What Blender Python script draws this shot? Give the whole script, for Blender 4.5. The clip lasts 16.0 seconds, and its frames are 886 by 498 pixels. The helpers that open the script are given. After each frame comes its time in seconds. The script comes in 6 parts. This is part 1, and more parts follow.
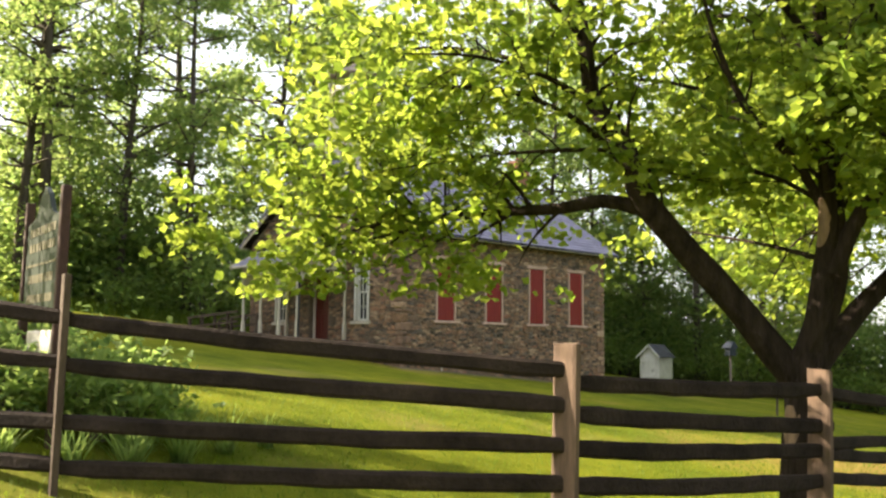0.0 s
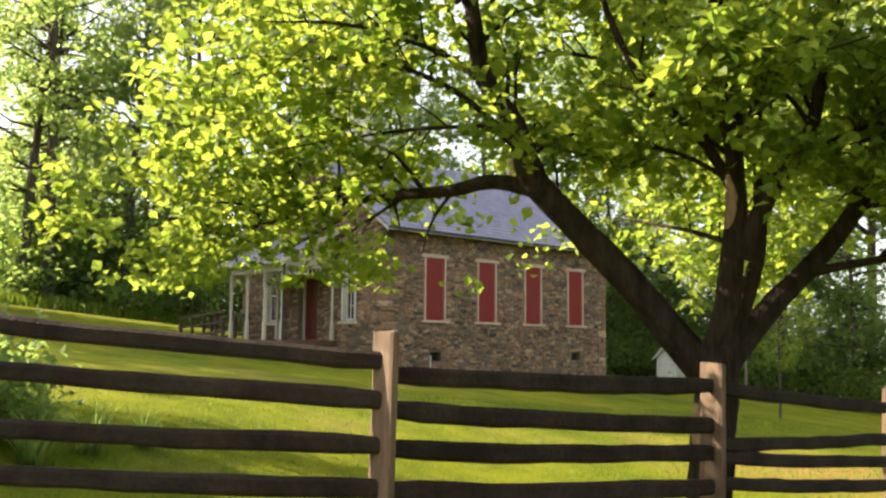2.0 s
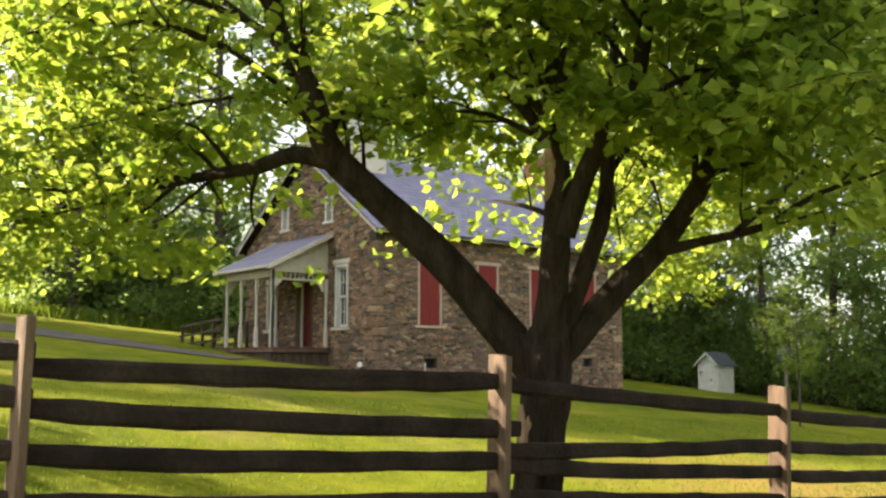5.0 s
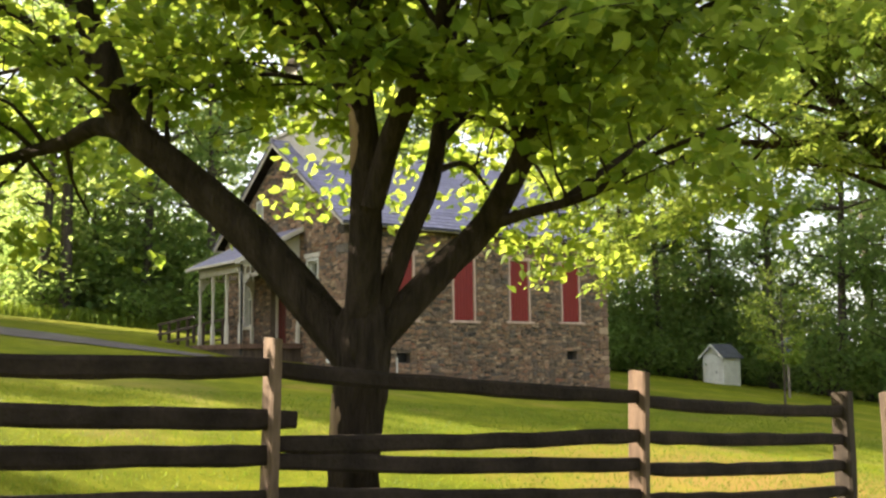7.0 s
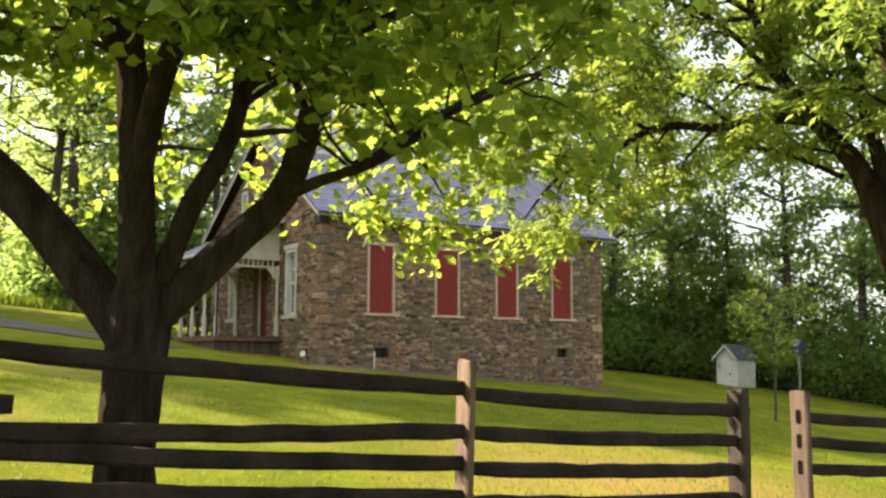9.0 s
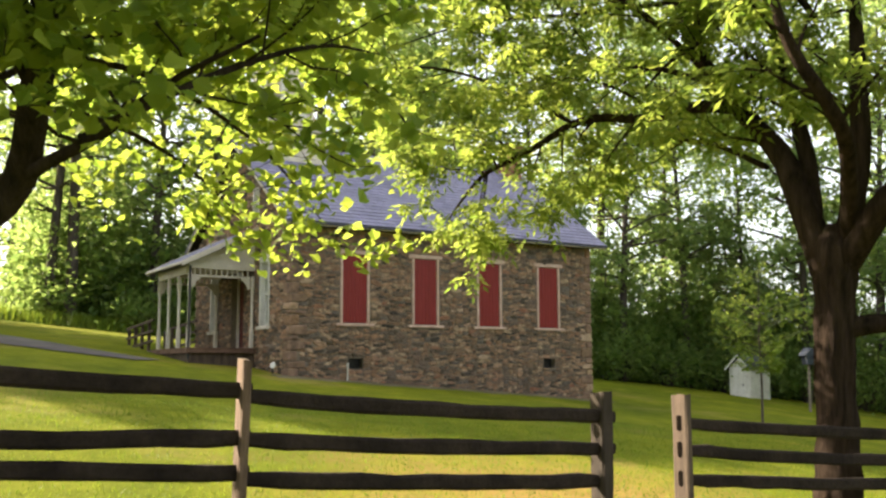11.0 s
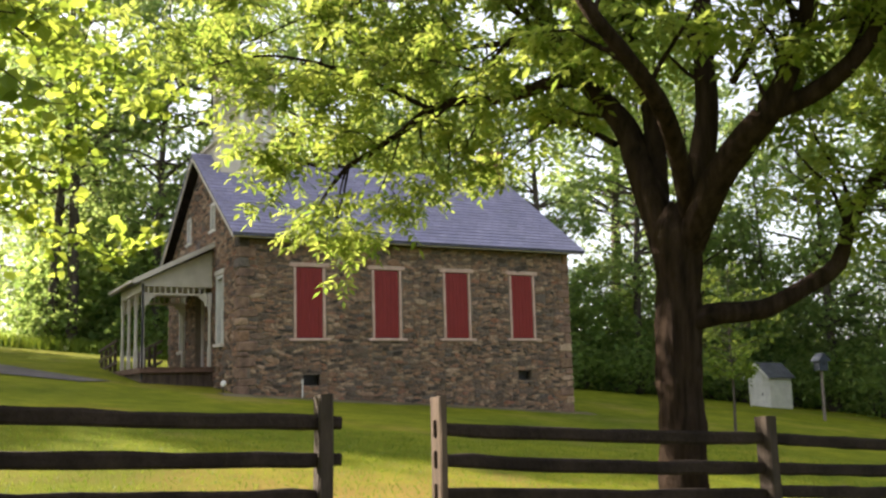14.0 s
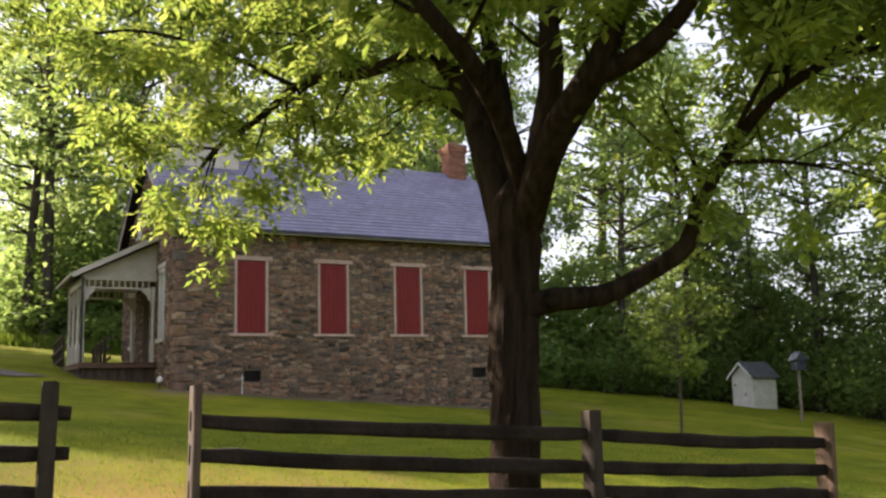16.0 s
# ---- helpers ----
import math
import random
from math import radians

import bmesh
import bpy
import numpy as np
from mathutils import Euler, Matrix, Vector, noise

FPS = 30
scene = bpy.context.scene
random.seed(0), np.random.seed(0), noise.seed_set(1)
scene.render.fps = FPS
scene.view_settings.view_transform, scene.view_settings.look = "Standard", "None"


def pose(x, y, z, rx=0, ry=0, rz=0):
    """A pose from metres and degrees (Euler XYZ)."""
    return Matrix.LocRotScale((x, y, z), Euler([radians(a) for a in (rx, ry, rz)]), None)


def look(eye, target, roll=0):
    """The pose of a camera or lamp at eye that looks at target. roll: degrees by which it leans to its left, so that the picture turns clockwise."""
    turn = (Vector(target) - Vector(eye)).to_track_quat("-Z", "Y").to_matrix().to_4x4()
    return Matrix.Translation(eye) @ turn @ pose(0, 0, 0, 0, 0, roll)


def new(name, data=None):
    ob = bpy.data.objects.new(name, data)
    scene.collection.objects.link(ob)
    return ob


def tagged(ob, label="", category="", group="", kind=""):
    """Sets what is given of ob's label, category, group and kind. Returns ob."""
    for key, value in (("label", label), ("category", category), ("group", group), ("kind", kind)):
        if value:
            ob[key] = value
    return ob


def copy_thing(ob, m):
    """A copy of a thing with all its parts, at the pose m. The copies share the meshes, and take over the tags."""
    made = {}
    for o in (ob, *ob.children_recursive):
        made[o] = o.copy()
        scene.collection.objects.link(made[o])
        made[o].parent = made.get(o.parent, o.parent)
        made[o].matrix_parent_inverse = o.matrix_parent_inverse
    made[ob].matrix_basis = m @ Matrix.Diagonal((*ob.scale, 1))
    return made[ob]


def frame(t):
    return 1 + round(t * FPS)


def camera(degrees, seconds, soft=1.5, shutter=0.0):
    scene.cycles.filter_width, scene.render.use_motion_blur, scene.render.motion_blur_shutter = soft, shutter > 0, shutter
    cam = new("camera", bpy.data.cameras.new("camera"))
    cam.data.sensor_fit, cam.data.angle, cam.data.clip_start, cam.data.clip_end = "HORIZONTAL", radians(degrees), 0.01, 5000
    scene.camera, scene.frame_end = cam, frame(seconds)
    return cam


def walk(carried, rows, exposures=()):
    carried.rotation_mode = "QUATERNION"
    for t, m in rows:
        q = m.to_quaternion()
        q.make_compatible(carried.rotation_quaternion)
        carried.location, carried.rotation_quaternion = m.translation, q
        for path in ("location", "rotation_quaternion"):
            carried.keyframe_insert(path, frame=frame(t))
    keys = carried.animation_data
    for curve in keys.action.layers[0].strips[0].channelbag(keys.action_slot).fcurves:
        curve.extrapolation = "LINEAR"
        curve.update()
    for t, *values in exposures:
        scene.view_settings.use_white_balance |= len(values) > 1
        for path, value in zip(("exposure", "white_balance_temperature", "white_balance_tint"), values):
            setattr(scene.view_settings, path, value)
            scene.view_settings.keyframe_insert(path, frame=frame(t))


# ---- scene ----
cam = camera(49.9, 16.0, soft=2.5)
METRES, EYE, TILT, LEAN, TURN = 15.0, 1.7, 0.0, 0.0, 0.0
ROWS = [
    (0.0, 0.0, 0.0, 0.0, -0.14, 6.4, -1.24),
    (0.5, 0.0253, 0.0133, -0.0009, 0.11, 6.31, -1.32),
    (1.0, 0.051, 0.0261, -0.0019, 0.77, 6.36, -1.23),
    (1.5, 0.0769, 0.0389, -0.0029, 1.37, 6.34, -1.06),
    (2.0, 0.1029, 0.0518, -0.004, 2.17, 6.56, -1.2),
    (2.5, 0.1287, 0.0653, -0.0045, 3.07, 6.74, -1.49),
    (3.0, 0.1547, 0.0789, -0.0056, 3.63, 7.03, -1.57),
    (5.5, 0.2821, 0.1501, -0.0112, 7.16, 7.13, -0.68),
    (6.0, 0.3083, 0.1639, -0.0127, 7.46, 7.12, -0.61),
    (6.5, 0.3346, 0.1809, -0.0135, 7.71, 7.03, -0.27),
    (7.0, 0.361, 0.1969, -0.0148, 8.42, 6.97, -0.04),
    (7.5, 0.3873, 0.2132, -0.0162, 8.92, 6.92, -0.07),
    (8.0, 0.4137, 0.2306, -0.0173, 9.57, 6.89, -0.54),
    (8.5, 0.4402, 0.2473, -0.0185, 10.16, 6.85, -0.78),
    (11.0, 0.574, 0.3333, -0.0252, 13.12, 7.71, -0.52),
    (11.5, 0.6011, 0.3519, -0.0266, 13.37, 8.14, 0.1),
    (12.0, 0.6276, 0.3713, -0.0281, 13.83, 8.28, 0.47),
    (12.5, 0.6543, 0.3901, -0.0294, 14.97, 8.44, 0.38),
    (13.0, 0.6811, 0.4097, -0.0313, 15.71, 8.57, 0.41),
    (13.5, 0.7079, 0.4298, -0.0333, 16.27, 8.8, 0.65),
    (14.0, 0.7349, 0.4495, -0.0347, 16.81, 8.86, 0.82),
    (14.5, 0.7618, 0.4698, -0.0364, 17.38, 8.79, 0.86),
    (15.0, 0.7882, 0.491, -0.0383, 17.65, 8.77, 0.51),
    (15.5, 0.8157, 0.5114, -0.0402, 17.85, 9.02, 0.45),
    (16.0, 0.8422, 0.5332, -0.0414, 17.8, 8.89, 0.56),
]
walk(cam, [(t, pose(0, 0, EYE, TILT, LEAN, TURN) @ pose(METRES * x, METRES * y, METRES * z, 90 + pitch, roll, yaw)) for t, x, y, z, yaw, pitch, roll in ROWS],
     exposures=[(0.0, 2.08, 6800, 10), (3.0, 2.18, 6800, 10), (8.5, 2.26, 6750, 10), (12.5, 2.06, 6650, 11), (14.0, 1.92, 6450, 15), (16.0, 1.66, 6300, 20)])

# ---- world, sun ----
SUN_ELEV, SUN_AZ = 29.0, -11.0          # the light travels towards (cos az, sin az)
world = bpy.data.worlds.new("world")
scene.world = world
world.use_nodes = True
wn = world.node_tree
sky = wn.nodes.new("ShaderNodeTexSky")
sky.sky_type, sky.sun_disc = "NISHITA", False
sky.sun_elevation, sky.sun_rotation = radians(SUN_ELEV), radians(270 - SUN_AZ + 360)
sky.air_density, sky.dust_density = 1.0, 3.0
wn.nodes["Background"].inputs["Strength"].default_value = 0.1
haze = wn.nodes.new("ShaderNodeMix")            # thin bright evening haze over the blue
haze.data_type = "RGBA"
haze.inputs[0].default_value, haze.inputs[7].default_value = 0.6, (4.3, 4.3, 4.3, 1)
wn.links.new(sky.outputs["Color"], haze.inputs[6])
wn.links.new(haze.outputs[2], wn.nodes["Background"].inputs["Color"])
sun = new("sun", bpy.data.lights.new("sun", "SUN"))
sun.data.energy, sun.data.angle, sun.data.color = 5.0, radians(0.6), (1.0, 0.87, 0.66)
ce = math.cos(radians(SUN_ELEV))
sun.matrix_world = look((0, 0, 60), (ce * math.cos(radians(SUN_AZ)), ce * math.sin(radians(SUN_AZ)), 60 - math.sin(radians(SUN_ELEV))))


# ---- materials ----
def material(name, rough=0.8, metal=0.0):
    m = bpy.data.materials.new(name)
    m.use_nodes = True
    b = m.node_tree.nodes["Principled BSDF"]
    b.inputs["Roughness"].default_value, b.inputs["Metallic"].default_value = rough, metal
    b.inputs["Specular IOR Level"].default_value = 0.3
    return m, m.node_tree, b


def add(nt, kind, **inputs):
    n = nt.nodes.new(kind)
    for k, v in inputs.items():
        n.inputs[k.replace("_", " ")].default_value = v
    return n


def ramp(nt, source, stops):
    r = nt.nodes.new("ShaderNodeValToRGB")
    e = r.color_ramp.elements
    while len(e) < len(stops):
        e.new(0.5)
    for el, (p, c) in zip(e, stops):
        el.position, el.color = p, (*c, 1)
    nt.links.new(source, r.inputs["Fac"])
    return r.outputs["Color"]


def noise_out(nt, scale, detail=4.0, rough=0.55, coords=None, stretch=None):
    n = add(nt, "ShaderNodeTexNoise", Scale=scale, Detail=detail, Roughness=rough)
    c = coords or nt.nodes.new("ShaderNodeTexCoord").outputs["Object"]
    if stretch:
        mp = nt.nodes.new("ShaderNodeMapping")
        mp.inputs["Scale"].default_value = stretch
        nt.links.new(c, mp.inputs["Vector"])
        c = mp.outputs["Vector"]
    nt.links.new(c, n.inputs["Vector"])
    return n.outputs["Fac"]


def mixed(nt, fac, a, b, blend="MIX"):
    m = nt.nodes.new("ShaderNodeMix")
    m.data_type, m.blend_type = "RGBA", blend
    if isinstance(fac, float):
        m.inputs[0].default_value = fac
    else:
        nt.links.new(fac, m.inputs[0])
    for i, s in ((6, a), (7, b)):
        if isinstance(s, tuple):
            m.inputs[i].default_value = (*s, 1)
        else:
            nt.links.new(s, m.inputs[i])
    return m.outputs[2]


def bump(nt, b, height, strength=0.4, distance=0.02):
    n = add(nt, "ShaderNodeBump", Strength=strength, Distance=distance)
    nt.links.new(height, n.inputs["Height"])
    nt.links.new(n.outputs["Normal"], b.inputs["Normal"])


def mottled(name, dark, light, scale=6.0, fine=60.0, rough=0.8, strength=0.3, stretch=None, metal=0.0, spec=0.3, depth=0.01):
    """A surface with blotches and fine grain between two colours."""
    m, nt, b = material(name, rough, metal)
    b.inputs["Specular IOR Level"].default_value = spec
    big, small = noise_out(nt, scale, 3.0, 0.6, None, stretch), noise_out(nt, fine, 4.0, 0.6, None, stretch)
    c = ramp(nt, big, [(0.3, dark), (0.7, light)])
    g = ramp(nt, small, [(0.25, (0.72, 0.72, 0.72)), (0.75, (1.18, 1.18, 1.18))])
    nt.links.new(mixed(nt, 1.0, c, g, "MULTIPLY"), b.inputs["Base Color"])
    bump(nt, b, small, strength, depth)
    return m


def stone_material(name, per_object):
    m, nt, b = material(name, 0.9)
    if per_object:
        r = nt.nodes.new("ShaderNodeObjectInfo").outputs["Random"]
    else:
        r = nt.nodes.new("ShaderNodeNewGeometry").outputs["Random Per Island"]
    c = ramp(nt, r, [(0.0, (0.050, 0.043, 0.038)), (0.16, (0.125, 0.098, 0.076)), (0.34, (0.215, 0.135, 0.088)), (0.50, (0.115, 0.105, 0.096)),
                     (0.66, (0.26, 0.155, 0.100)), (0.84, (0.35, 0.265, 0.19)), (1.0, (0.24, 0.115, 0.075))])
    g = ramp(nt, noise_out(nt, 11.0, 6.0, 0.75), [(0.28, (0.45, 0.44, 0.43)), (0.72, (1.55, 1.48, 1.38))])
    nt.links.new(mixed(nt, 1.0, c, g, "MULTIPLY"), b.inputs["Base Color"])
    bump(nt, b, noise_out(nt, 22.0, 5.0, 0.65), 0.7, 0.03)
    return m


def leaf_material(name, dark, light, through_dark, through_light, share=0.45):
    m = bpy.data.materials.new(name)
    m.use_nodes = True
    nt = m.node_tree
    out = nt.nodes["Material Output"]
    b = nt.nodes["Principled BSDF"]
    b.inputs["Roughness"].default_value = 0.6
    b.inputs["Specular IOR Level"].default_value = 0.18
    r = nt.nodes.new("ShaderNodeNewGeometry").outputs["Random Per Island"]
    big = noise_out(nt, 0.9, 2.0)
    k = mixed(nt, 0.5, r, big)
    nt.links.new(ramp(nt, k, [(0.25, dark), (0.75, light)]), b.inputs["Base Color"])
    t = nt.nodes.new("ShaderNodeBsdfTranslucent")
    nt.links.new(ramp(nt, k, [(0.25, through_dark), (0.75, through_light)]), t.inputs["Color"])
    mx = nt.nodes.new("ShaderNodeMixShader")
    mx.inputs[0].default_value = share
    nt.links.new(b.outputs[0], mx.inputs[1])
    nt.links.new(t.outputs[0], mx.inputs[2])
    nt.links.new(mx.outputs[0], out.inputs["Surface"])
    return m


def grass_material():
    m, nt, b = material("grass", 1.0)
    b.inputs["Specular IOR Level"].default_value = 0.04
    big, mid, fine = noise_out(nt, 0.22, 4.0, 0.6), noise_out(nt, 1.6, 5.0, 0.65), noise_out(nt, 24.0, 5.0, 0.7)
    c = ramp(nt, big, [(0.3, (0.080, 0.108, 0.010)), (0.6, (0.150, 0.166, 0.013)), (0.78, (0.21, 0.150, 0.038))])
    c = mixed(nt, 1.0, c, ramp(nt, mid, [(0.3, (0.66, 0.72, 0.66)), (0.7, (1.26, 1.18, 1.25))]), "MULTIPLY")
    c = mixed(nt, 1.0, c, ramp(nt, fine, [(0.25, (0.65, 0.7, 0.65)), (0.75, (1.3, 1.25, 1.2))]), "MULTIPLY")
    worn = ramp(nt, noise_out(nt, 0.35, 5.0, 0.6), [(0.55, (0, 0, 0)), (0.70, (1, 1, 1))])
    c = mixed(nt, mixed(nt, 1.0, worn, (0.34, 0.34, 0.34), "MULTIPLY"), c, (0.25, 0.175, 0.075))
    far = nt.nodes.new("ShaderNodeVectorMath")
    far.operation = "DISTANCE"                                # bare earth trodden through the gap in the fence
    flat = nt.nodes.new("ShaderNodeVectorMath")
    flat.operation = "MULTIPLY"
    flat.inputs[1].default_value = (1, 1, 0)
    nt.links.new(nt.nodes.new("ShaderNodeTexCoord").outputs["Object"], flat.inputs[0])
    nt.links.new(flat.outputs[0], far.inputs[0])
    far.inputs[1].default_value = (7.3, 16.8, 0)
    edge = nt.nodes.new("ShaderNodeMath")
    edge.operation = "MULTIPLY_ADD"
    nt.links.new(noise_out(nt, 0.8, 5.0, 0.65), edge.inputs[0])
    edge.inputs[1].default_value = 5.0
    nt.links.new(far.outputs["Value"], edge.inputs[2])
    near = nt.nodes.new("ShaderNodeMapRange")
    near.inputs["From Min"].default_value, near.inputs["From Max"].default_value = 3.2, 6.5
    nt.links.new(edge.outputs[0], near.inputs["Value"])
    bare = ramp(nt, near.outputs[0], [(0.0, (0.75, 0.75, 0.75)), (1.0, (0, 0, 0))])
    c = mixed(nt, bare, c, (0.27, 0.165, 0.062))
    nt.links.new(c, b.inputs["Base Color"])
    bump(nt, b, fine, 0.35, 0.03)
    return m


def slate_material():
    m, nt, b = material("slate", 0.62)
    tc = nt.nodes.new("ShaderNodeTexCoord").outputs["Object"]
    br = add(nt, "ShaderNodeTexBrick", Scale=1.0, Mortar_Size=0.008, Brick_Width=0.30, Row_Height=0.1413)
    br.inputs["Color1"].default_value, br.inputs["Color2"].default_value = (0.16, 0.155, 0.235, 1), (0.215, 0.205, 0.295, 1)
    br.inputs["Mortar"].default_value = (0.105, 0.102, 0.145, 1)
    mp = nt.nodes.new("ShaderNodeMapping")
    sep, com = nt.nodes.new("ShaderNodeSeparateXYZ"), nt.nodes.new("ShaderNodeCombineXYZ")
    nt.links.new(tc, sep.inputs[0])
    nt.links.new(sep.outputs["X"], com.inputs["X"])
    nt.links.new(sep.outputs["Z"], com.inputs["Y"])
    nt.links.new(com.outputs[0], mp.inputs["Vector"])
    mp.inputs["Location"].default_value = (0, 0.041, 0)
    nt.links.new(mp.outputs["Vector"], br.inputs["Vector"])
    g = ramp(nt, noise_out(nt, 1.3, 4.0, 0.6), [(0.3, (0.85, 0.85, 0.85)), (0.7, (1.12, 1.12, 1.14))])
    nt.links.new(mixed(nt, 1.0, br.outputs["Color"], g, "MULTIPLY"), b.inputs["Base Color"])
    bump(nt, b, noise_out(nt, 30.0), 0.3, 0.01)
    return m


def brick_material():
    m, nt, b = material("brickwork", 0.9)
    c = ramp(nt, nt.nodes.new("ShaderNodeNewGeometry").outputs["Random Per Island"], [(0.0, (0.22, 0.095, 0.065)), (1.0, (0.36, 0.17, 0.115))])
    g = ramp(nt, noise_out(nt, 25.0), [(0.3, (0.75, 0.75, 0.75)), (0.7, (1.15, 1.15, 1.15))])
    nt.links.new(mixed(nt, 1.0, c, g, "MULTIPLY"), b.inputs["Base Color"])
    return m


def glass_material():
    m, nt, b = material("glass", 0.05)
    b.inputs["Base Color"].default_value = (0.03, 0.035, 0.04, 1)
    b.inputs["Specular IOR Level"].default_value = 0.8
    return m


GRASS = grass_material()
STONE_LOOSE, STONE_PIECE = stone_material("stone_rubble", False), stone_material("stone_block", True)
MORTAR = mottled("mortar", (0.115, 0.092, 0.072), (0.215, 0.172, 0.132), 3.0, 40.0, 0.95)
SLATE = slate_material()
WHITE = mottled("white_paint", (0.58, 0.565, 0.52), (0.74, 0.725, 0.68), 3.0, 50.0, 0.55, 0.1)
CREAM = mottled("cream_paint", (0.50, 0.455, 0.385), (0.64, 0.59, 0.51), 3.0, 50.0, 0.6, 0.1)
PINKISH = mottled("weathered_frame_paint", (0.44, 0.30, 0.235), (0.58, 0.42, 0.345), 4.0, 60.0, 0.6, 0.1)
# red paint darkened: deep porch shade on the door put into the colour
SHADED_DOOR_RED = mottled("shaded_red_door_paint", (0.075, 0.011, 0.010), (0.125, 0.017, 0.014), 2.0, 40.0, 0.5, 0.1, (6, 6, 1))
RED = mottled("red_shutter_paint", (0.165, 0.012, 0.010), (0.215, 0.017, 0.014), 2.0, 40.0, 0.55, 0.1, (6, 6, 1))
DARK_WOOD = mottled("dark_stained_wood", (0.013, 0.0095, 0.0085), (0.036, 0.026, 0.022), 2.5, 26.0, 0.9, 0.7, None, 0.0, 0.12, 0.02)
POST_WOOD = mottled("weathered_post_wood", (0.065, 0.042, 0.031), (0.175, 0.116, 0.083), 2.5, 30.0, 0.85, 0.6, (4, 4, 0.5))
# POST_WOOD darkened for shaded posts; its brown also serves porch skirt and walkway
DIM_POST = mottled("shaded_post_brown_porch_wood", (0.05, 0.036, 0.028), (0.115, 0.082, 0.063), 2.5, 30.0, 0.9, 0.6, (4, 4, 0.5))
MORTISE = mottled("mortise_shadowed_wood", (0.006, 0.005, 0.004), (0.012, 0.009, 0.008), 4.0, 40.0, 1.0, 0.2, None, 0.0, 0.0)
# POST_WOOD darkened further: tree shade on two posts put into the colour
SHADED_POST = mottled("shaded_weathered_post_wood", (0.020, 0.015, 0.0125), (0.058, 0.043, 0.034), 2.5, 30.0, 0.9, 0.6, (4, 4, 0.5))
GREY_WOOD = mottled("grey_weathered_wood", (0.15, 0.125, 0.105), (0.27, 0.225, 0.19), 2.5, 30.0, 0.85, 0.5)
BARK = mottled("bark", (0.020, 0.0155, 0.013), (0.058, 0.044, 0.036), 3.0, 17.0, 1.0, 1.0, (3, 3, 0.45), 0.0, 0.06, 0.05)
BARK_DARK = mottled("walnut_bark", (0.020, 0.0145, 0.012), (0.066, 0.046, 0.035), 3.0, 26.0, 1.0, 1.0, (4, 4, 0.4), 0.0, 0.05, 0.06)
# pale tone with the sunlight on the maple bark put into it
SUNLIT_BARK = mottled("sunlit_peeled_bark", (0.16, 0.105, 0.07), (0.30, 0.205, 0.14), 3.0, 30.0, 0.9, 0.5, (4, 4, 0.4))
EARTH = mottled("bare_earth", (0.085, 0.070, 0.036), (0.155, 0.125, 0.070), 1.2, 22.0, 1.0, 0.6)
BARK_FAR = mottled("forest_bark", (0.045, 0.036, 0.030), (0.11, 0.09, 0.075), 1.5, 14.0, 0.95, 0.6, (3, 3, 0.5))
LEAF_A = leaf_material("maple_leaf", (0.055, 0.098, 0.020), (0.125, 0.175, 0.034), (0.24, 0.36, 0.045), (0.50, 0.58, 0.085), 0.57)
LEAF_B = leaf_material("walnut_leaf", (0.050, 0.090, 0.014), (0.120, 0.165, 0.028), (0.21, 0.32, 0.045), (0.48, 0.55, 0.11), 0.55)
LEAF_FAR = leaf_material("forest_leaf", (0.052, 0.10, 0.036), (0.125, 0.175, 0.056), (0.26, 0.40, 0.11), (0.51, 0.61, 0.20), 0.58)
LEAF_SHRUB = leaf_material("shrub_leaf", (0.055, 0.105, 0.032), (0.13, 0.185, 0.05), (0.25, 0.39, 0.10), (0.46, 0.58, 0.16), 0.52)
QUOIN = mottled("quoin_sandstone", (0.105, 0.070, 0.052), (0.29, 0.185, 0.128), 3.2, 25.0, 0.9, 0.6)
BLADE = leaf_material("grass_blade", (0.07, 0.125, 0.015), (0.13, 0.18, 0.025), (0.15, 0.24, 0.02), (0.30, 0.36, 0.04), 0.4)
GLASS = glass_material()
BLACK = mottled("dark_metal", (0.02, 0.02, 0.022), (0.035, 0.035, 0.038), 4.0, 40.0, 0.6, 0.1)
BRICK = brick_material()
SIGN_GREEN = mottled("sign_green_paint", (0.012, 0.022, 0.015), (0.018, 0.031, 0.021), 3.0, 40.0, 0.5, 0.1)
SIGN_GOLD = mottled("sign_cream_lettering", (0.11, 0.10, 0.06), (0.16, 0.145, 0.09), 6.0, 40.0, 0.6, 0.1)
SIGN_BROWN = mottled("sign_post_brown", (0.045, 0.022, 0.018), (0.075, 0.036, 0.030), 3.0, 40.0, 0.6, 0.2)
PAPER = mottled("notice_white", (0.62, 0.58, 0.52), (0.75, 0.70, 0.64), 6.0, 40.0, 0.7, 0.1)
DECK = mottled("brown_deck_wood", (0.10, 0.058, 0.042), (0.19, 0.115, 0.085), 3.0, 30.0, 0.85, 0.3)
GRAVEL = mottled("gravel", (0.06, 0.051, 0.049), (0.125, 0.107, 0.101), 1.5, 35.0, 0.95, 0.6)
SHED_ROOF = mottled("grey_shingle", (0.06, 0.063, 0.075), (0.11, 0.115, 0.135), 3.0, 40.0, 0.85, 0.4)
DARK_BLUE = mottled("dark_blue_paint", (0.03, 0.04, 0.06), (0.05, 0.06, 0.085), 3.0, 40.0, 0.6, 0.1)


# ---- small builders ----
def mesh_from(name, bm):
    me = bpy.data.meshes.new(name)
    bm.to_mesh(me)
    bm.free()
    return me


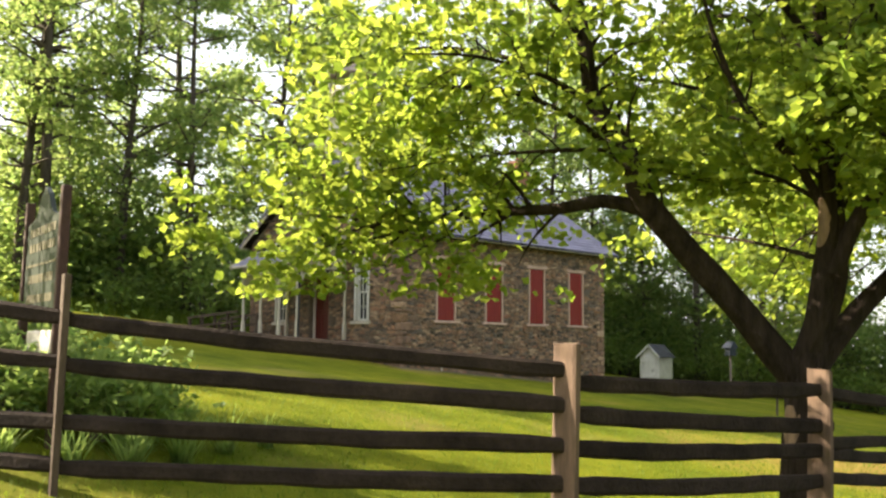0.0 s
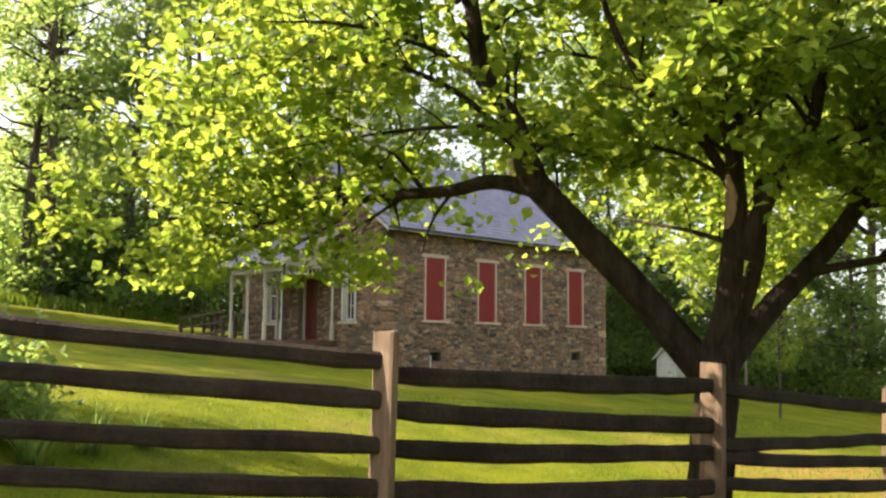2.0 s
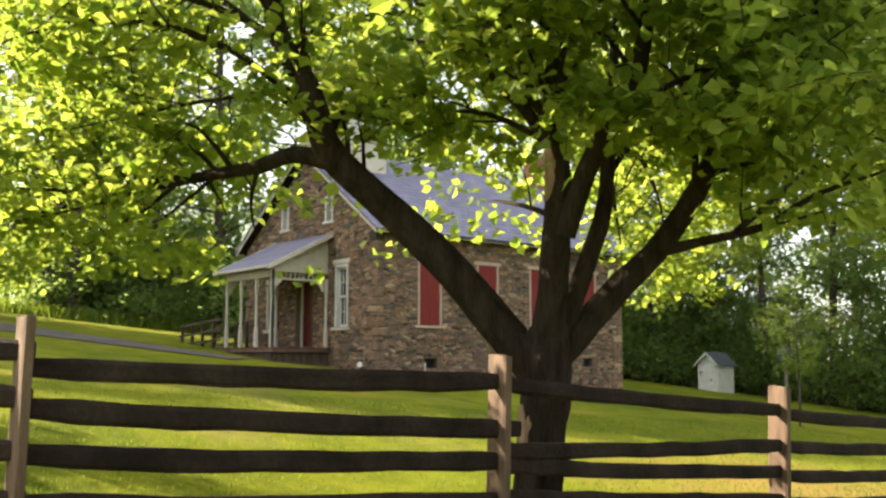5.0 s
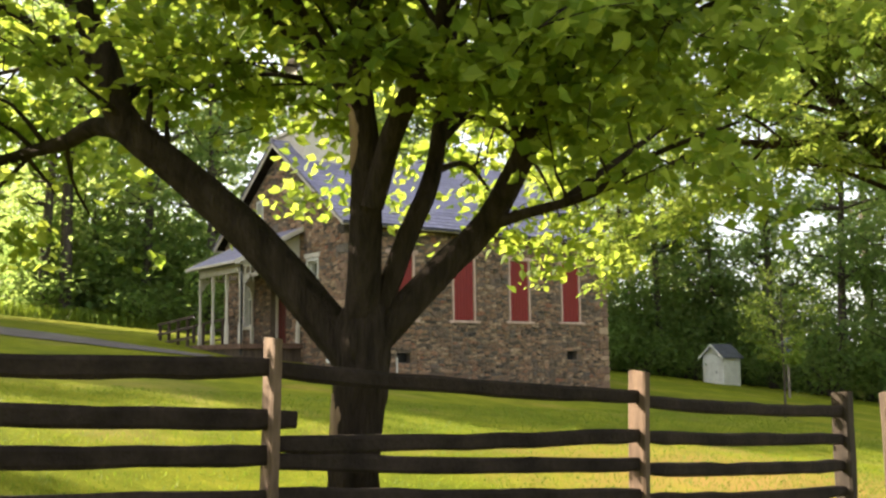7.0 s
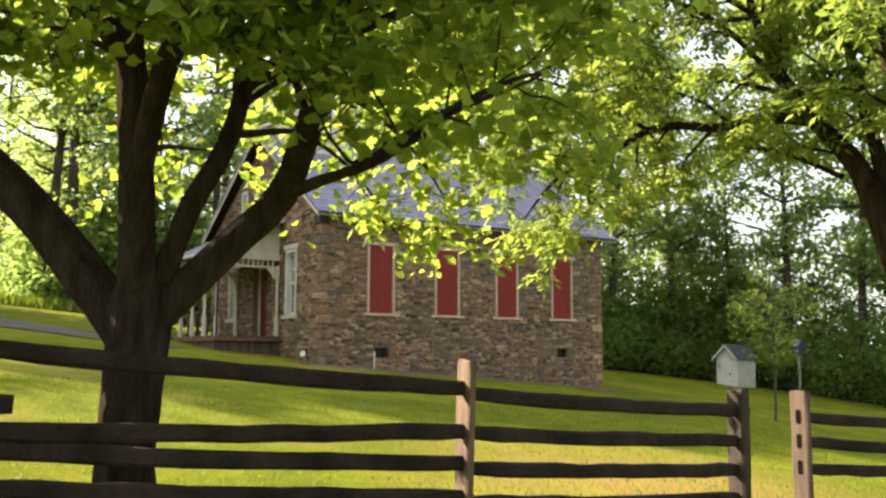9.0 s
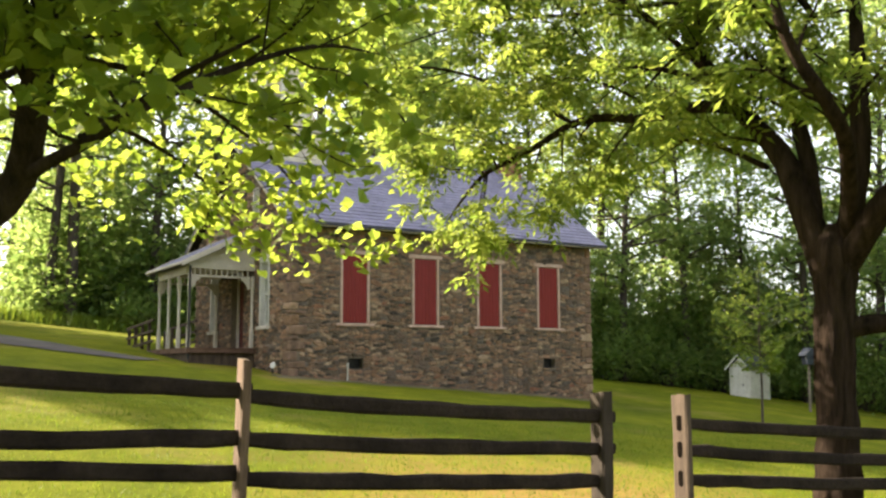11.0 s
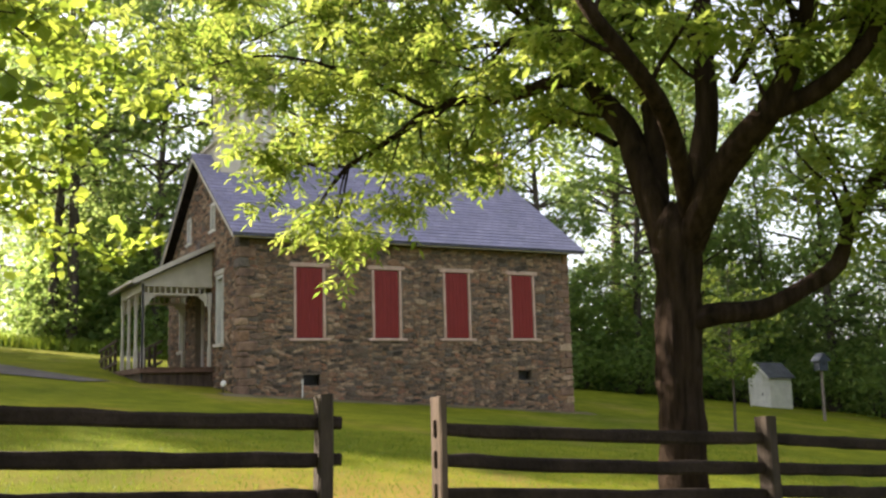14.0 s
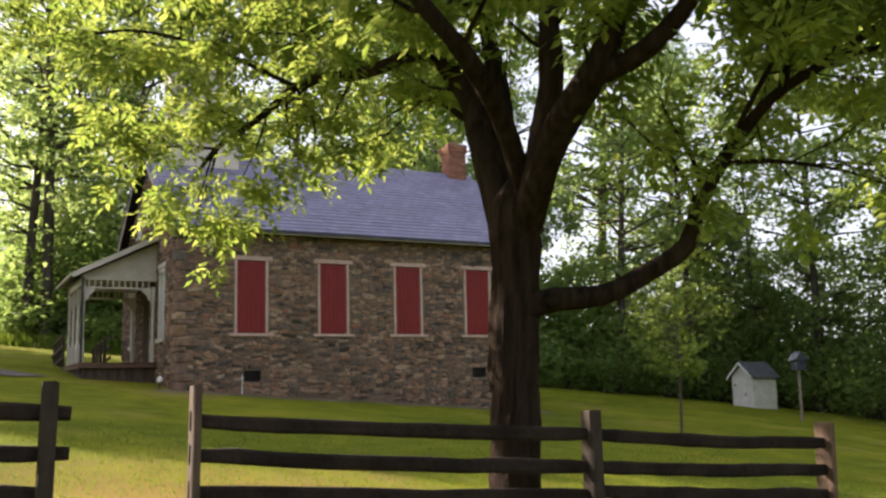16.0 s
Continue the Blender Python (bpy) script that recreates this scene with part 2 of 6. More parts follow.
def part(name, bm, mat, parent, label="", at=None, smooth=False):
    """A bmesh (or a ready mesh) as one object under a thing or part."""
    me = bm if isinstance(bm, bpy.types.Mesh) else mesh_from(name, bm)
    if not me.materials:
        me.materials.append(mat)
    if smooth:
        me.shade_smooth()
    ob = new(name, me)
    if parent:
        ob.parent = parent
    if at is not None:
        ob.matrix_basis = at
    return tagged(ob, label)


def empty(name, m, label, category, group="", kind=""):
    ob = new(name)
    ob.matrix_basis = m
    return tagged(ob, label, category, group, kind)


def block(bm, x0, x1, y0, y1, z0, z1, bevel=0.0, m=None):
    """A box between two corners, with bevelled edges."""
    r = bmesh.ops.create_cube(bm, size=1.0)["verts"]
    bmesh.ops.scale(bm, vec=(x1 - x0, y1 - y0, z1 - z0), verts=r)
    bmesh.ops.translate(bm, vec=((x0 + x1) / 2, (y0 + y1) / 2, (z0 + z1) / 2), verts=r)
    if bevel:
        es = list({e for v in r for e in v.link_edges})
        b = bmesh.ops.bevel(bm, geom=es, offset=bevel, segments=1, affect="EDGES")
        r = list({v for f in b["faces"] for v in f.verts} | {v for v in r if v.is_valid})
    if m is not None:
        bmesh.ops.transform(bm, matrix=m, verts=r)
    return bm


def boxed(*a, **k):
    return block(bmesh.new(), *a, **k)


def prism(bm, outline, axis, a, b):
    """An outline in two coordinates, swept along the third axis from a to b."""
    def put(p, q, d):
        return {"x": (d, p, q), "y": (p, d, q), "z": (p, q, d)}[axis]
    v0 = [bm.verts.new(put(p, q, a)) for p, q in outline]
    v1 = [bm.verts.new(put(p, q, b)) for p, q in outline]
    n = len(outline)
    for i in range(n):
        bm.faces.new((v0[i], v0[(i + 1) % n], v1[(i + 1) % n], v1[i]))
    bm.faces.new(v0[::-1])
    bm.faces.new(v1)
    bmesh.ops.recalc_face_normals(bm, faces=bm.faces[:])
    return bm


def lathe(bm, profile, sides=8, turn=0.0):
    """Rings of radius r at height z, closed at both ends."""
    rings = [[bm.verts.new((r * math.cos(2 * math.pi * (i + turn) / sides), r * math.sin(2 * math.pi * (i + turn) / sides), z)) for i in range(sides)] for r, z in profile]
    for p, q in zip(rings, rings[1:]):
        for i in range(sides):
            bm.faces.new((p[i], p[(i + 1) % sides], q[(i + 1) % sides], q[i]))
    bm.faces.new(rings[0][::-1])
    bm.faces.new(rings[-1])
    return bm


def spline(pts, step):
    """A smooth line of (point, radius) through the given ones."""
    P = [np.array([*p, r], float) for p, r in pts]
    P = [2 * P[0] - P[1], *P, 2 * P[-1] - P[-2]]
    out = []
    for i in range(1, len(P) - 2):
        n = max(2, int(np.linalg.norm(P[i + 1][:3] - P[i][:3]) / step))
        for k in range(n):
            t = k / n
            a, b, c, d = P[i - 1:i + 3]
            out.append(0.5 * (2 * b + (c - a) * t + (2 * a - 5 * b + 4 * c - d) * t * t + (3 * b - a - 3 * c + d) * t ** 3))
    out.append(P[-2])
    return [(q[:3], max(q[3], 0.003)) for q in out]


class Soup:
    """Vertices and faces gathered into one mesh."""
    def __init__(self):
        self.v, self.f, self.n = [], [], 0

    def tube(self, line, sides, rng=None, rough=0.0, furrow=0.0):
        pts = [np.asarray(p, float) for p, _ in line]
        ref = np.array([0.31, 0.95, 0.1])
        for i, (p, r) in enumerate(line):
            t = pts[min(i + 1, len(pts) - 1)] - pts[max(i - 1, 0)]
            t = t / (np.linalg.norm(t) + 1e-9)
            a = np.cross(t, ref)
            if np.linalg.norm(a) < 0.1:
                a = np.cross(t, np.array([1.0, 0, 0]))
            a /= np.linalg.norm(a)
            b = np.cross(t, a)
            for k in range(sides):
                w = 2 * math.pi * k / sides
                rr = r * (1 + (rng.uniform(-rough, rough) if rng else 0))
                if furrow:
                    rr *= 1 + furrow * (abs(noise.noise(Vector((math.cos(w) * 4.2, math.sin(w) * 4.2, i * 0.16)))) * 2.4 - 0.5)
                self.v.append(tuple(pts[i] + rr * (math.cos(w) * a + math.sin(w) * b)))
            if i:
                o = self.n + (i - 1) * sides
                for k in range(sides):
                    self.f.append((o + k, o + (k + 1) % sides, o + sides + (k + 1) % sides, o + sides + k))
        self.n += len(line) * sides

    def mesh(self, name):
        me = bpy.data.meshes.new(name)
        me.from_pydata(self.v, [], self.f)
        me.update()
        return me


def leaf_mesh(name, centres, size, rng, slender=0.5, up=0.6, fold=0.12, hang=0.0):
    """Folded, pointed leaves of two triangles at each centre."""
    c = np.asarray(centres, float)
    n = len(c)
    nrm = rng.normal(size=(n, 3))
    nrm[:, 2] = np.abs(nrm[:, 2]) + up
    nrm /= np.linalg.norm(nrm, axis=1, keepdims=True)
    d = rng.normal(size=(n, 3))
    d[:, 2] -= hang
    d -= nrm * np.sum(d * nrm, axis=1, keepdims=True)
    d /= np.linalg.norm(d, axis=1, keepdims=True)
    s = np.cross(nrm, d)
    L = (size * rng.uniform(0.6, 1.25, n))[:, None]
    v = np.empty((n, 4, 3))
    v[:, 0], v[:, 2] = c - d * L * 0.5, c + d * L * 0.5
    v[:, 1] = c + s * L * slender * 0.5 + nrm * L * fold - d * L * 0.06
    v[:, 3] = c - s * L * slender * 0.5 + nrm * L * fold - d * L * 0.06
    i = np.arange(n)[:, None] * 4
    f = np.concatenate([i + [0, 1, 2], i + [0, 2, 3]], axis=1).reshape(-1, 3)
    me = bpy.data.meshes.new(name)
    me.from_pydata(v.reshape(-1, 3).tolist(), [], f.tolist())
    me.update()
    return me


def lobed_leaves(name, centres, size, rng, up=0.5):
    """Broad three-lobed leaves, folded along the midrib."""
    c = np.asarray(centres, float)
    n = len(c)
    nrm = rng.normal(size=(n, 3))
    nrm[:, 2] = np.abs(nrm[:, 2]) + up
    nrm /= np.linalg.norm(nrm, axis=1, keepdims=True)
    d = rng.normal(size=(n, 3))
    d -= nrm * np.sum(d * nrm, axis=1, keepdims=True)
    d /= np.linalg.norm(d, axis=1, keepdims=True)
    s = np.cross(nrm, d)
    L = (size * rng.uniform(0.6, 1.25, n))[:, None]
    v = np.empty((n, 8, 3))
    for k, (a, b, h) in enumerate(((0, -0.5, 0), (0.33, -0.26, 0.08), (0.46, 0.08, 0.12), (0.24, 0.2, 0.05), (0, 0.55, -0.06), (-0.24, 0.2, 0.05), (-0.46, 0.08, 0.12), (-0.33, -0.26, 0.08))):
        v[:, k] = c + L * (s * a + d * b + nrm * h)
    i = np.arange(n)[:, None] * 8
    f = np.concatenate([i + [0, k, k + 1] for k in range(1, 7)], axis=1).reshape(-1, 3)
    me = bpy.data.meshes.new(name)
    me.from_pydata(v.reshape(-1, 3).tolist(), [], f.tolist())
    me.update()
    return me


def feather_leaves(name, centres, size, rng):
    """Compound leaves: three pairs of narrow leaflets and one at the tip, on a drooping midrib."""
    c = np.asarray(centres, float)
    n = len(c)
    d = rng.normal(size=(n, 3)) * [1, 1, 0.45] - [0, 0, 0.25]
    d /= np.linalg.norm(d, axis=1, keepdims=True)
    s = np.cross(d, [0, 0, 1.0] + rng.normal(size=(n, 3)) * 0.35)
    s /= np.linalg.norm(s, axis=1, keepdims=True)
    u = np.cross(s, d)
    L = (size * rng.uniform(0.7, 1.25, n))[:, None]
    quads = []
    for k in range(7):
        f, side = (k // 2) / 3.0, (1, -1)[k % 2] if k < 6 else 0
        root = c + d * L * (0.25 + 0.75 * f) - u * L * 0.22 * f * f
        e = s * side + d * (0.55 if side else 1.0) - u * rng.uniform(0.05, 0.55, n)[:, None]
        e /= np.linalg.norm(e, axis=1, keepdims=True)
        w = np.cross(e, u)
        w /= np.linalg.norm(w, axis=1, keepdims=True)
        l = L * 0.52 * rng.uniform(0.8, 1.15, n)[:, None]
        mid = root + e * l * 0.45 + u * l * 0.06
        quads.append(np.stack([root, mid + w * l * 0.20, root + e * l, mid - w * l * 0.20], axis=1))
    v = np.concatenate(quads, axis=0)
    i = np.arange(len(v))[:, None] * 4
    f = np.concatenate([i + [0, 1, 2], i + [0, 2, 3]], axis=1).reshape(-1, 3)
    me = bpy.data.meshes.new(name)
    me.from_pydata(v.reshape(-1, 3).tolist(), [], f.tolist())
    me.update()
    return me


# ---- ground ----
def ground_z(x, y):
    """The lawn falls to the right, rises gently towards the woods and dips a little along the fence."""
    d = -0.1134 * x + 0.0273 * y
    d = 9.0 * math.tanh(d / 9.0)
    v = -0.713 * x + 0.701 * y
    dip = -0.42 * math.exp(-((v - 6.3) / 3.2) ** 2) * math.exp(-max(0.0, x - 2.0) / 4.0) * math.exp(-(max(0.0, -x - 12) / 6) ** 2)
    return 0.394 + d + dip + 0.05 * noise.noise(Vector((x * 0.15, y * 0.15, 3.0))) * min(1.0, (abs(x) + abs(y)) / 20)


def spaced(fine, near, far, step):
    a = list(np.arange(near[0], near[1] + 1e-6, fine))
    lo, hi, s = near[0], near[1], fine
    while lo > -far or hi < far:
        s = min(s * 1.35, step)
        lo, hi = lo - s, hi + s
        a = [lo] + a + [hi]
    return a


def build_ground():
    xs, ys = spaced(0.7, (-22, 24), 1600, 160), spaced(0.7, (-4, 62), 1600, 160)
    bm = bmesh.new()
    g = [[bm.verts.new((x, y, ground_z(x, y))) for x in xs] for y in ys]
    for r, q in zip(g, g[1:]):
        for i in range(len(xs) - 1):
            bm.faces.new((r[i], r[i + 1], q[i + 1], q[i]))
    ob = part("ground", bm, GRASS, None, smooth=True)
    tagged(ob, "mown green lawn sloping up to the schoolhouse", "lawn", kind="structure")


build_ground()

# ---- schoolhouse ----
HOUSE = Matrix.Translation((-1.19, 29.06, 0)) @ Matrix.Rotation(radians(45.49), 4, "Z") @ Matrix.Rotation(radians(-0.9), 4, "Y")   # x along the long wall, y back along the gable
LEN, WID, EAVE, RIDGE = 10.6, 8.0, 5.62, 8.60
WINDOWS = [1.94, 4.26, 6.55, 8.85]


def wall_panel(bm, u0, u1, z0, z1, holes, depth, put):
    """A wall with thickness and openings; put turns (along, in, up) into a place."""
    us = sorted({u0, u1, *[h[0] for h in holes], *[h[1] for h in holes]})
    zs = sorted({z0, z1, *[h[2] for h in holes], *[h[3] for h in holes]})

    def quad(*c):
        bm.faces.new([bm.verts.new(put(*p)) for p in c])
    for a, b in zip(us, us[1:]):
        for c, d in zip(zs, zs[1:]):
            if any(h[0] <= a and b <= h[1] and h[2] <= c and d <= h[3] for h in holes):
                continue
            quad((a, 0, c), (b, 0, c), (b, 0, d), (a, 0, d))
            quad((a, depth, c), (a, depth, d), (b, depth, d), (b, depth, c))
    for a, b, c, d in holes:
        quad((a, 0, c), (a, depth, c), (b, depth, c), (b, 0, c))
        quad((a, 0, d), (b, 0, d), (b, depth, d), (a, depth, d))
        quad((a, 0, c), (a, 0, d), (a, depth, d), (a, depth, c))
        quad((b, 0, c), (b, depth, c), (b, depth, d), (b, 0, d))
    quad((u0, 0, z0), (u0, depth, z0), (u0, depth, z1), (u0, 0, z1))
    quad((u1, 0, z0), (u1, 0, z1), (u1, depth, z1), (u1, depth, z0))
    quad((u0, 0, z1), (u0, depth, z1), (u1, depth, z1), (u1, 0, z1))
    bmesh.ops.remove_doubles(bm, verts=bm.verts[:], dist=1e-5)
    bmesh.ops.recalc_face_normals(bm, faces=bm.faces[:])
    return bm


LONG_HOLES = [(c - 0.46, c + 0.46, 2.78, 4.72) for c in WINDOWS] + [(1.74, 2.22, 1.52, 1.81), (8.62, 9.08, 1.53, 1.82)]
GABLE_WINDOWS = [1.85, 6.15]
GABLE_HOLES = [(c - 0.36, c + 0.36, 2.74, 4.66) for c in GABLE_WINDOWS] + [(3.52, 4.56, 2.16, 4.62)] + [(2.40, 2.86, 6.06, 6.86), (5.14, 5.60, 6.06, 6.86)]
BASE = 0.2

schoolhouse = empty("schoolhouse", HOUSE, "old fieldstone one-room schoolhouse with slate roof on the lawn", "house")


def long_put(u, d, z):
    return (u, d, z)


def gable_put(u, d, z):
    return (d, u, z)


def slope_z(y):
    return EAVE + (RIDGE - 0.32 - EAVE) * (1 - abs(y - WID / 2) / (WID / 2))


def build_walls():
    wall = part("wall_south", wall_panel(bmesh.new(), 0, LEN, BASE, EAVE, LONG_HOLES, 0.45, long_put), MORTAR, schoolhouse, "rubble fieldstone wall in grey-brown mortar")
    bm = wall_panel(bmesh.new(), 0.45, WID - 0.45, BASE, EAVE, [h for h in GABLE_HOLES if h[2] < 5], 0.45, gable_put)
    gable = part("wall_west", bm, MORTAR, schoolhouse, "rubble fieldstone gable wall with quoins")
    # the triangle over the eaves, with its two small windows cut through
    tri = bmesh.new()
    cuts = sorted({0.0, WID, WID / 2, *[c for h in GABLE_HOLES if h[2] > 5 for c in h[:2]]})
    for a, b in zip(cuts, cuts[1:]):
        hole = [h for h in GABLE_HOLES if h[2] > 5 and h[0] <= a and b <= h[1]]
        spans = [((EAVE, EAVE), (hole[0][2], hole[0][2])), ((hole[0][3], hole[0][3]), (slope_z(a), slope_z(b)))] if hole else [((EAVE, EAVE), (slope_z(a), slope_z(b)))]
        for lo, hi in spans:
            prism(tri, [(a, lo[0]), (b, lo[1]), (b, hi[1] + 1e-4), (a, hi[0] + 1e-4)], "x", 0.0, 0.45)
    part("gable_peak", tri, MORTAR, schoolhouse, "stone gable peak under the roof")
    part("wall_north", boxed(0, LEN, WID - 0.45, WID, BASE, EAVE), MORTAR, schoolhouse)
    part("wall_east", boxed(LEN - 0.45, LEN, 0.45, WID - 0.45, BASE, EAVE), MORTAR, schoolhouse)
    part("gable_peak", prism(bmesh.new(), [(0, EAVE), (WID, EAVE), (WID / 2, slope_z(WID / 2))], "x", LEN - 0.45, LEN), MORTAR, schoolhouse)
    part("floor", boxed(0.45, LEN - 0.45, 0.45, WID - 0.45, 2.0, 2.14), GREY_WOOD, schoolhouse)
    return wall, gable


WALL_SOUTH, WALL_WEST = build_walls()


def build_roof():
    n = 24
    for side in (0, 1):
        run = WID / 2 + 0.38
        drop = (RIDGE - EAVE - 0.18) / (WID / 2)

        def yy(d):
            return WID / 2 - d if side == 0 else WID / 2 + d
        deck = [(yy(0.0), RIDGE - 0.05), (yy(run), RIDGE - drop * run - 0.05), (yy(run), RIDGE - drop * run - 0.10), (yy(0.0), RIDGE - 0.10)]
        roof = part("roof", prism(bmesh.new(), deck, "x", -0.30, LEN + 0.40), DARK_WOOD, schoolhouse, "blue-grey slate roof in even courses")
        for k in range(n):
            d0, d1 = run * k / n, run * ((k + 1) / n + 0.012)
            z0, z1 = RIDGE - drop * d0, RIDGE - drop * d1
            o = [(yy(d0), z0), (yy(d1), z1 + 0.026), (yy(d1), z1 - 0.045), (yy(d0), z0 - 0.045)]
            part("slate_course", prism(bmesh.new(), o, "x", -0.32, LEN + 0.42), SLATE, roof)
        y = -0.36 if side == 0 else WID + 0.36
        z = RIDGE - drop * (WID / 2 + 0.36)
        s = 1 if side == 0 else -1
        part("fascia", boxed(-0.30, LEN + 0.40, min(y, y + s * 0.04), max(y, y + s * 0.04), z - 0.14, z - 0.035, 0.006), CREAM, roof, "cream painted eaves board")
        # thin dark strip before the fascia, just below the slates
        part("gutter", boxed(-0.31, LEN + 0.41, min(y - s * 0.075, y - s * 0.004), max(y - s * 0.075, y - s * 0.004), z - 0.085, z - 0.02, 0.012), BLACK, roof, "narrow dark strip just below the slate edge")
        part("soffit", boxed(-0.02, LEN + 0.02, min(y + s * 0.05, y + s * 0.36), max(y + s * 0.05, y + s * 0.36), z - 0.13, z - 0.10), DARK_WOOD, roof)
        for x in (-0.30, LEN + 0.36):
            o = [(WID / 2, RIDGE - 0.06), (y, z - 0.04), (y, z - 0.17), (WID / 2, RIDGE - 0.19)]
            part("barge_board", prism(bmesh.new(), o, "x", x, x + 0.04), CREAM, roof, "cream barge board")
    part("ridge_cap", prism(bmesh.new(), [(WID / 2 - 0.14, RIDGE - 0.07), (WID / 2 + 0.14, RIDGE - 0.07), (WID / 2, RIDGE + 0.05)], "x", -0.32, LEN + 0.42), SLATE, schoolhouse)


build_roof()


def build_shutter_window(c):
    win = part("window", boxed(c - 0.46, c + 0.46, 0.20, 0.24, 2.78, 4.72), GLASS, schoolhouse, "tall window closed by a red board shutter")
    part("sill", boxed(c - 0.60, c + 0.60, -0.07, 0.16, 2.70, 2.78, 0.012), PINKISH, win, "weathered pale sill")
    part("lintel", boxed(c - 0.58, c + 0.58, -0.03, 0.14, 4.722, 4.84, 0.012), PINKISH, win)
    for s in (-1, 1):
        part("jamb", boxed(*sorted((c + s * 0.46, c + s * 0.385)), -0.025, 0.14, 2.785, 4.715, 0.01), PINKISH, win, "pale weathered frame")
    shutter = part("shutter", boxed(c - 0.38, c + 0.38, 0.035, 0.06, 2.80, 4.71), RED, win, "barn-red closed board shutter")
    w = 0.76 / 6
    for k in range(6):
        part("board", boxed(c - 0.38 + k * w + 0.0015, c - 0.38 + (k + 1) * w - 0.0015, 0.012, 0.036, 2.805, 4.705, 0.003), RED, shutter)


def build_sash_window(y):
    win = part("window", boxed(0.20, 0.23, y - 0.31, y + 0.31, 2.82, 4.58), GLASS, schoolhouse, "white double-hung sash window with small panes")
    for s in (-1, 1):
        part("jamb", boxed(-0.03, 0.20, *sorted((y + s * 0.36, y + s * 0.29)), 2.76, 4.65, 0.01), WHITE, win)
    part("head", boxed(-0.03, 0.20, y - 0.29, y + 0.29, 4.56, 4.65, 0.01), WHITE, win)
    part("lintel", boxed(-0.05, 0.15, y - 0.46, y + 0.46, 4.663, 4.80, 0.012), CREAM, win)
    part("sill", boxed(-0.09, 0.20, y - 0.46, y + 0.46, 2.64, 2.74, 0.012), CREAM, win)
    for k, (a, b) in enumerate(((2.76, 3.68), (3.64, 4.56))):
        x = 0.09 + 0.04 * (1 - k)
        sash = part("sash", boxed(x, x + 0.04, y - 0.29, y + 0.29, a, a + 0.06, 0.006), WHITE, win, "white painted sash")
        part("rail", boxed(x, x + 0.04, y - 0.29, y + 0.29, b - 0.05, b, 0.006), WHITE, sash)
        for s in (-1, 1):
            part("stile", boxed(x, x + 0.04, *sorted((y + s * 0.29, y + s * 0.25)), a + 0.06, b - 0.05), WHITE, sash)
            part("muntin", boxed(x + 0.005, x + 0.035, y + s * 0.085 - 0.012, y + s * 0.085 + 0.012, a + 0.06, b - 0.05), WHITE, sash)
        part("muntin", boxed(x + 0.008, x + 0.032, y - 0.25, y + 0.25, (a + b) / 2 - 0.014, (a + b) / 2 + 0.014), WHITE, sash)


def build_gable_window(y):
    win = part("window", boxed(0.16, 0.19, y - 0.22, y + 0.22, 6.07, 6.85), GLASS, schoolhouse, "small white attic window")
    for s in (-1, 1):
        part("jamb", boxed(-0.03, 0.16, *sorted((y + s * 0.23, y + s * 0.16)), 6.06, 6.86, 0.008), WHITE, win)
    part("head", boxed(-0.03, 0.16, y - 0.16, y + 0.16, 6.78, 6.86, 0.008), WHITE, win)
    part("sill", boxed(-0.07, 0.16, y - 0.30, y + 0.30, 5.98, 6.06, 0.008), WHITE, win)
    part("muntin", boxed(0.08, 0.11, y - 0.015, y + 0.015, 6.06, 6.78), WHITE, win)
    part("muntin", boxed(0.082, 0.108, y - 0.16, y + 0.16, 6.40, 6.43), WHITE, win)


def build_door():
    y = 4.04
    door = part("door", boxed(0.24, 0.29, y - 0.46, y + 0.46, 2.17, 4.26, 0.006), SHADED_DOOR_RED, schoolhouse, "red panelled entrance door, closed, porch shade put into its colour")
    for a, b in ((2.32, 2.98), (3.12, 4.12)):
        for s in (-1, 1):
            part("panel", boxed(0.222, 0.242, *sorted((y + s * 0.38, y + s * 0.06)), a, b, 0.012), SHADED_DOOR_RED, door)
    part("transom", boxed(0.25, 0.28, y - 0.46, y + 0.46, 4.34, 4.60), GLASS, door)
    part("transom_rail", boxed(0.18, 0.29, y - 0.46, y + 0.46, 4.26, 4.34), CREAM, door)
    for s in (-1, 1):
        part("jamb", boxed(0.17, 0.30, *sorted((y + s * 0.52, y + s * 0.46)), 2.16, 4.62, 0.008), CREAM, door)
    part("handle", boxed(0.16, 0.22, y - 0.42, y - 0.38, 3.08, 3.22, 0.01), BLACK, door, "dark metal handle")


for c in WINDOWS:
    build_shutter_window(c)
for y in GABLE_WINDOWS:
    build_sash_window(y)
for y in (2.63, 5.37):
    build_gable_window(y)
build_door()


def build_vent(x0, x1, z0, z1):
    vent = part("cellar_vent", boxed(x0, x1, 0.22, 0.26, z0, z1), BLACK, schoolhouse, "dark cellar vent opening with louvres")
    k = 4
    for i in range(k):
        z = z0 + (i + 0.5) * (z1 - z0) / k
        part("louvre", boxed(x0, x1, 0.11, 0.17, z - 0.008, z + 0.008, 0, Matrix.Identity(4)), BLACK, vent)


build_vent(1.74, 2.22, 1.52, 1.81)
build_vent(8.62, 9.08, 1.53, 1.82)


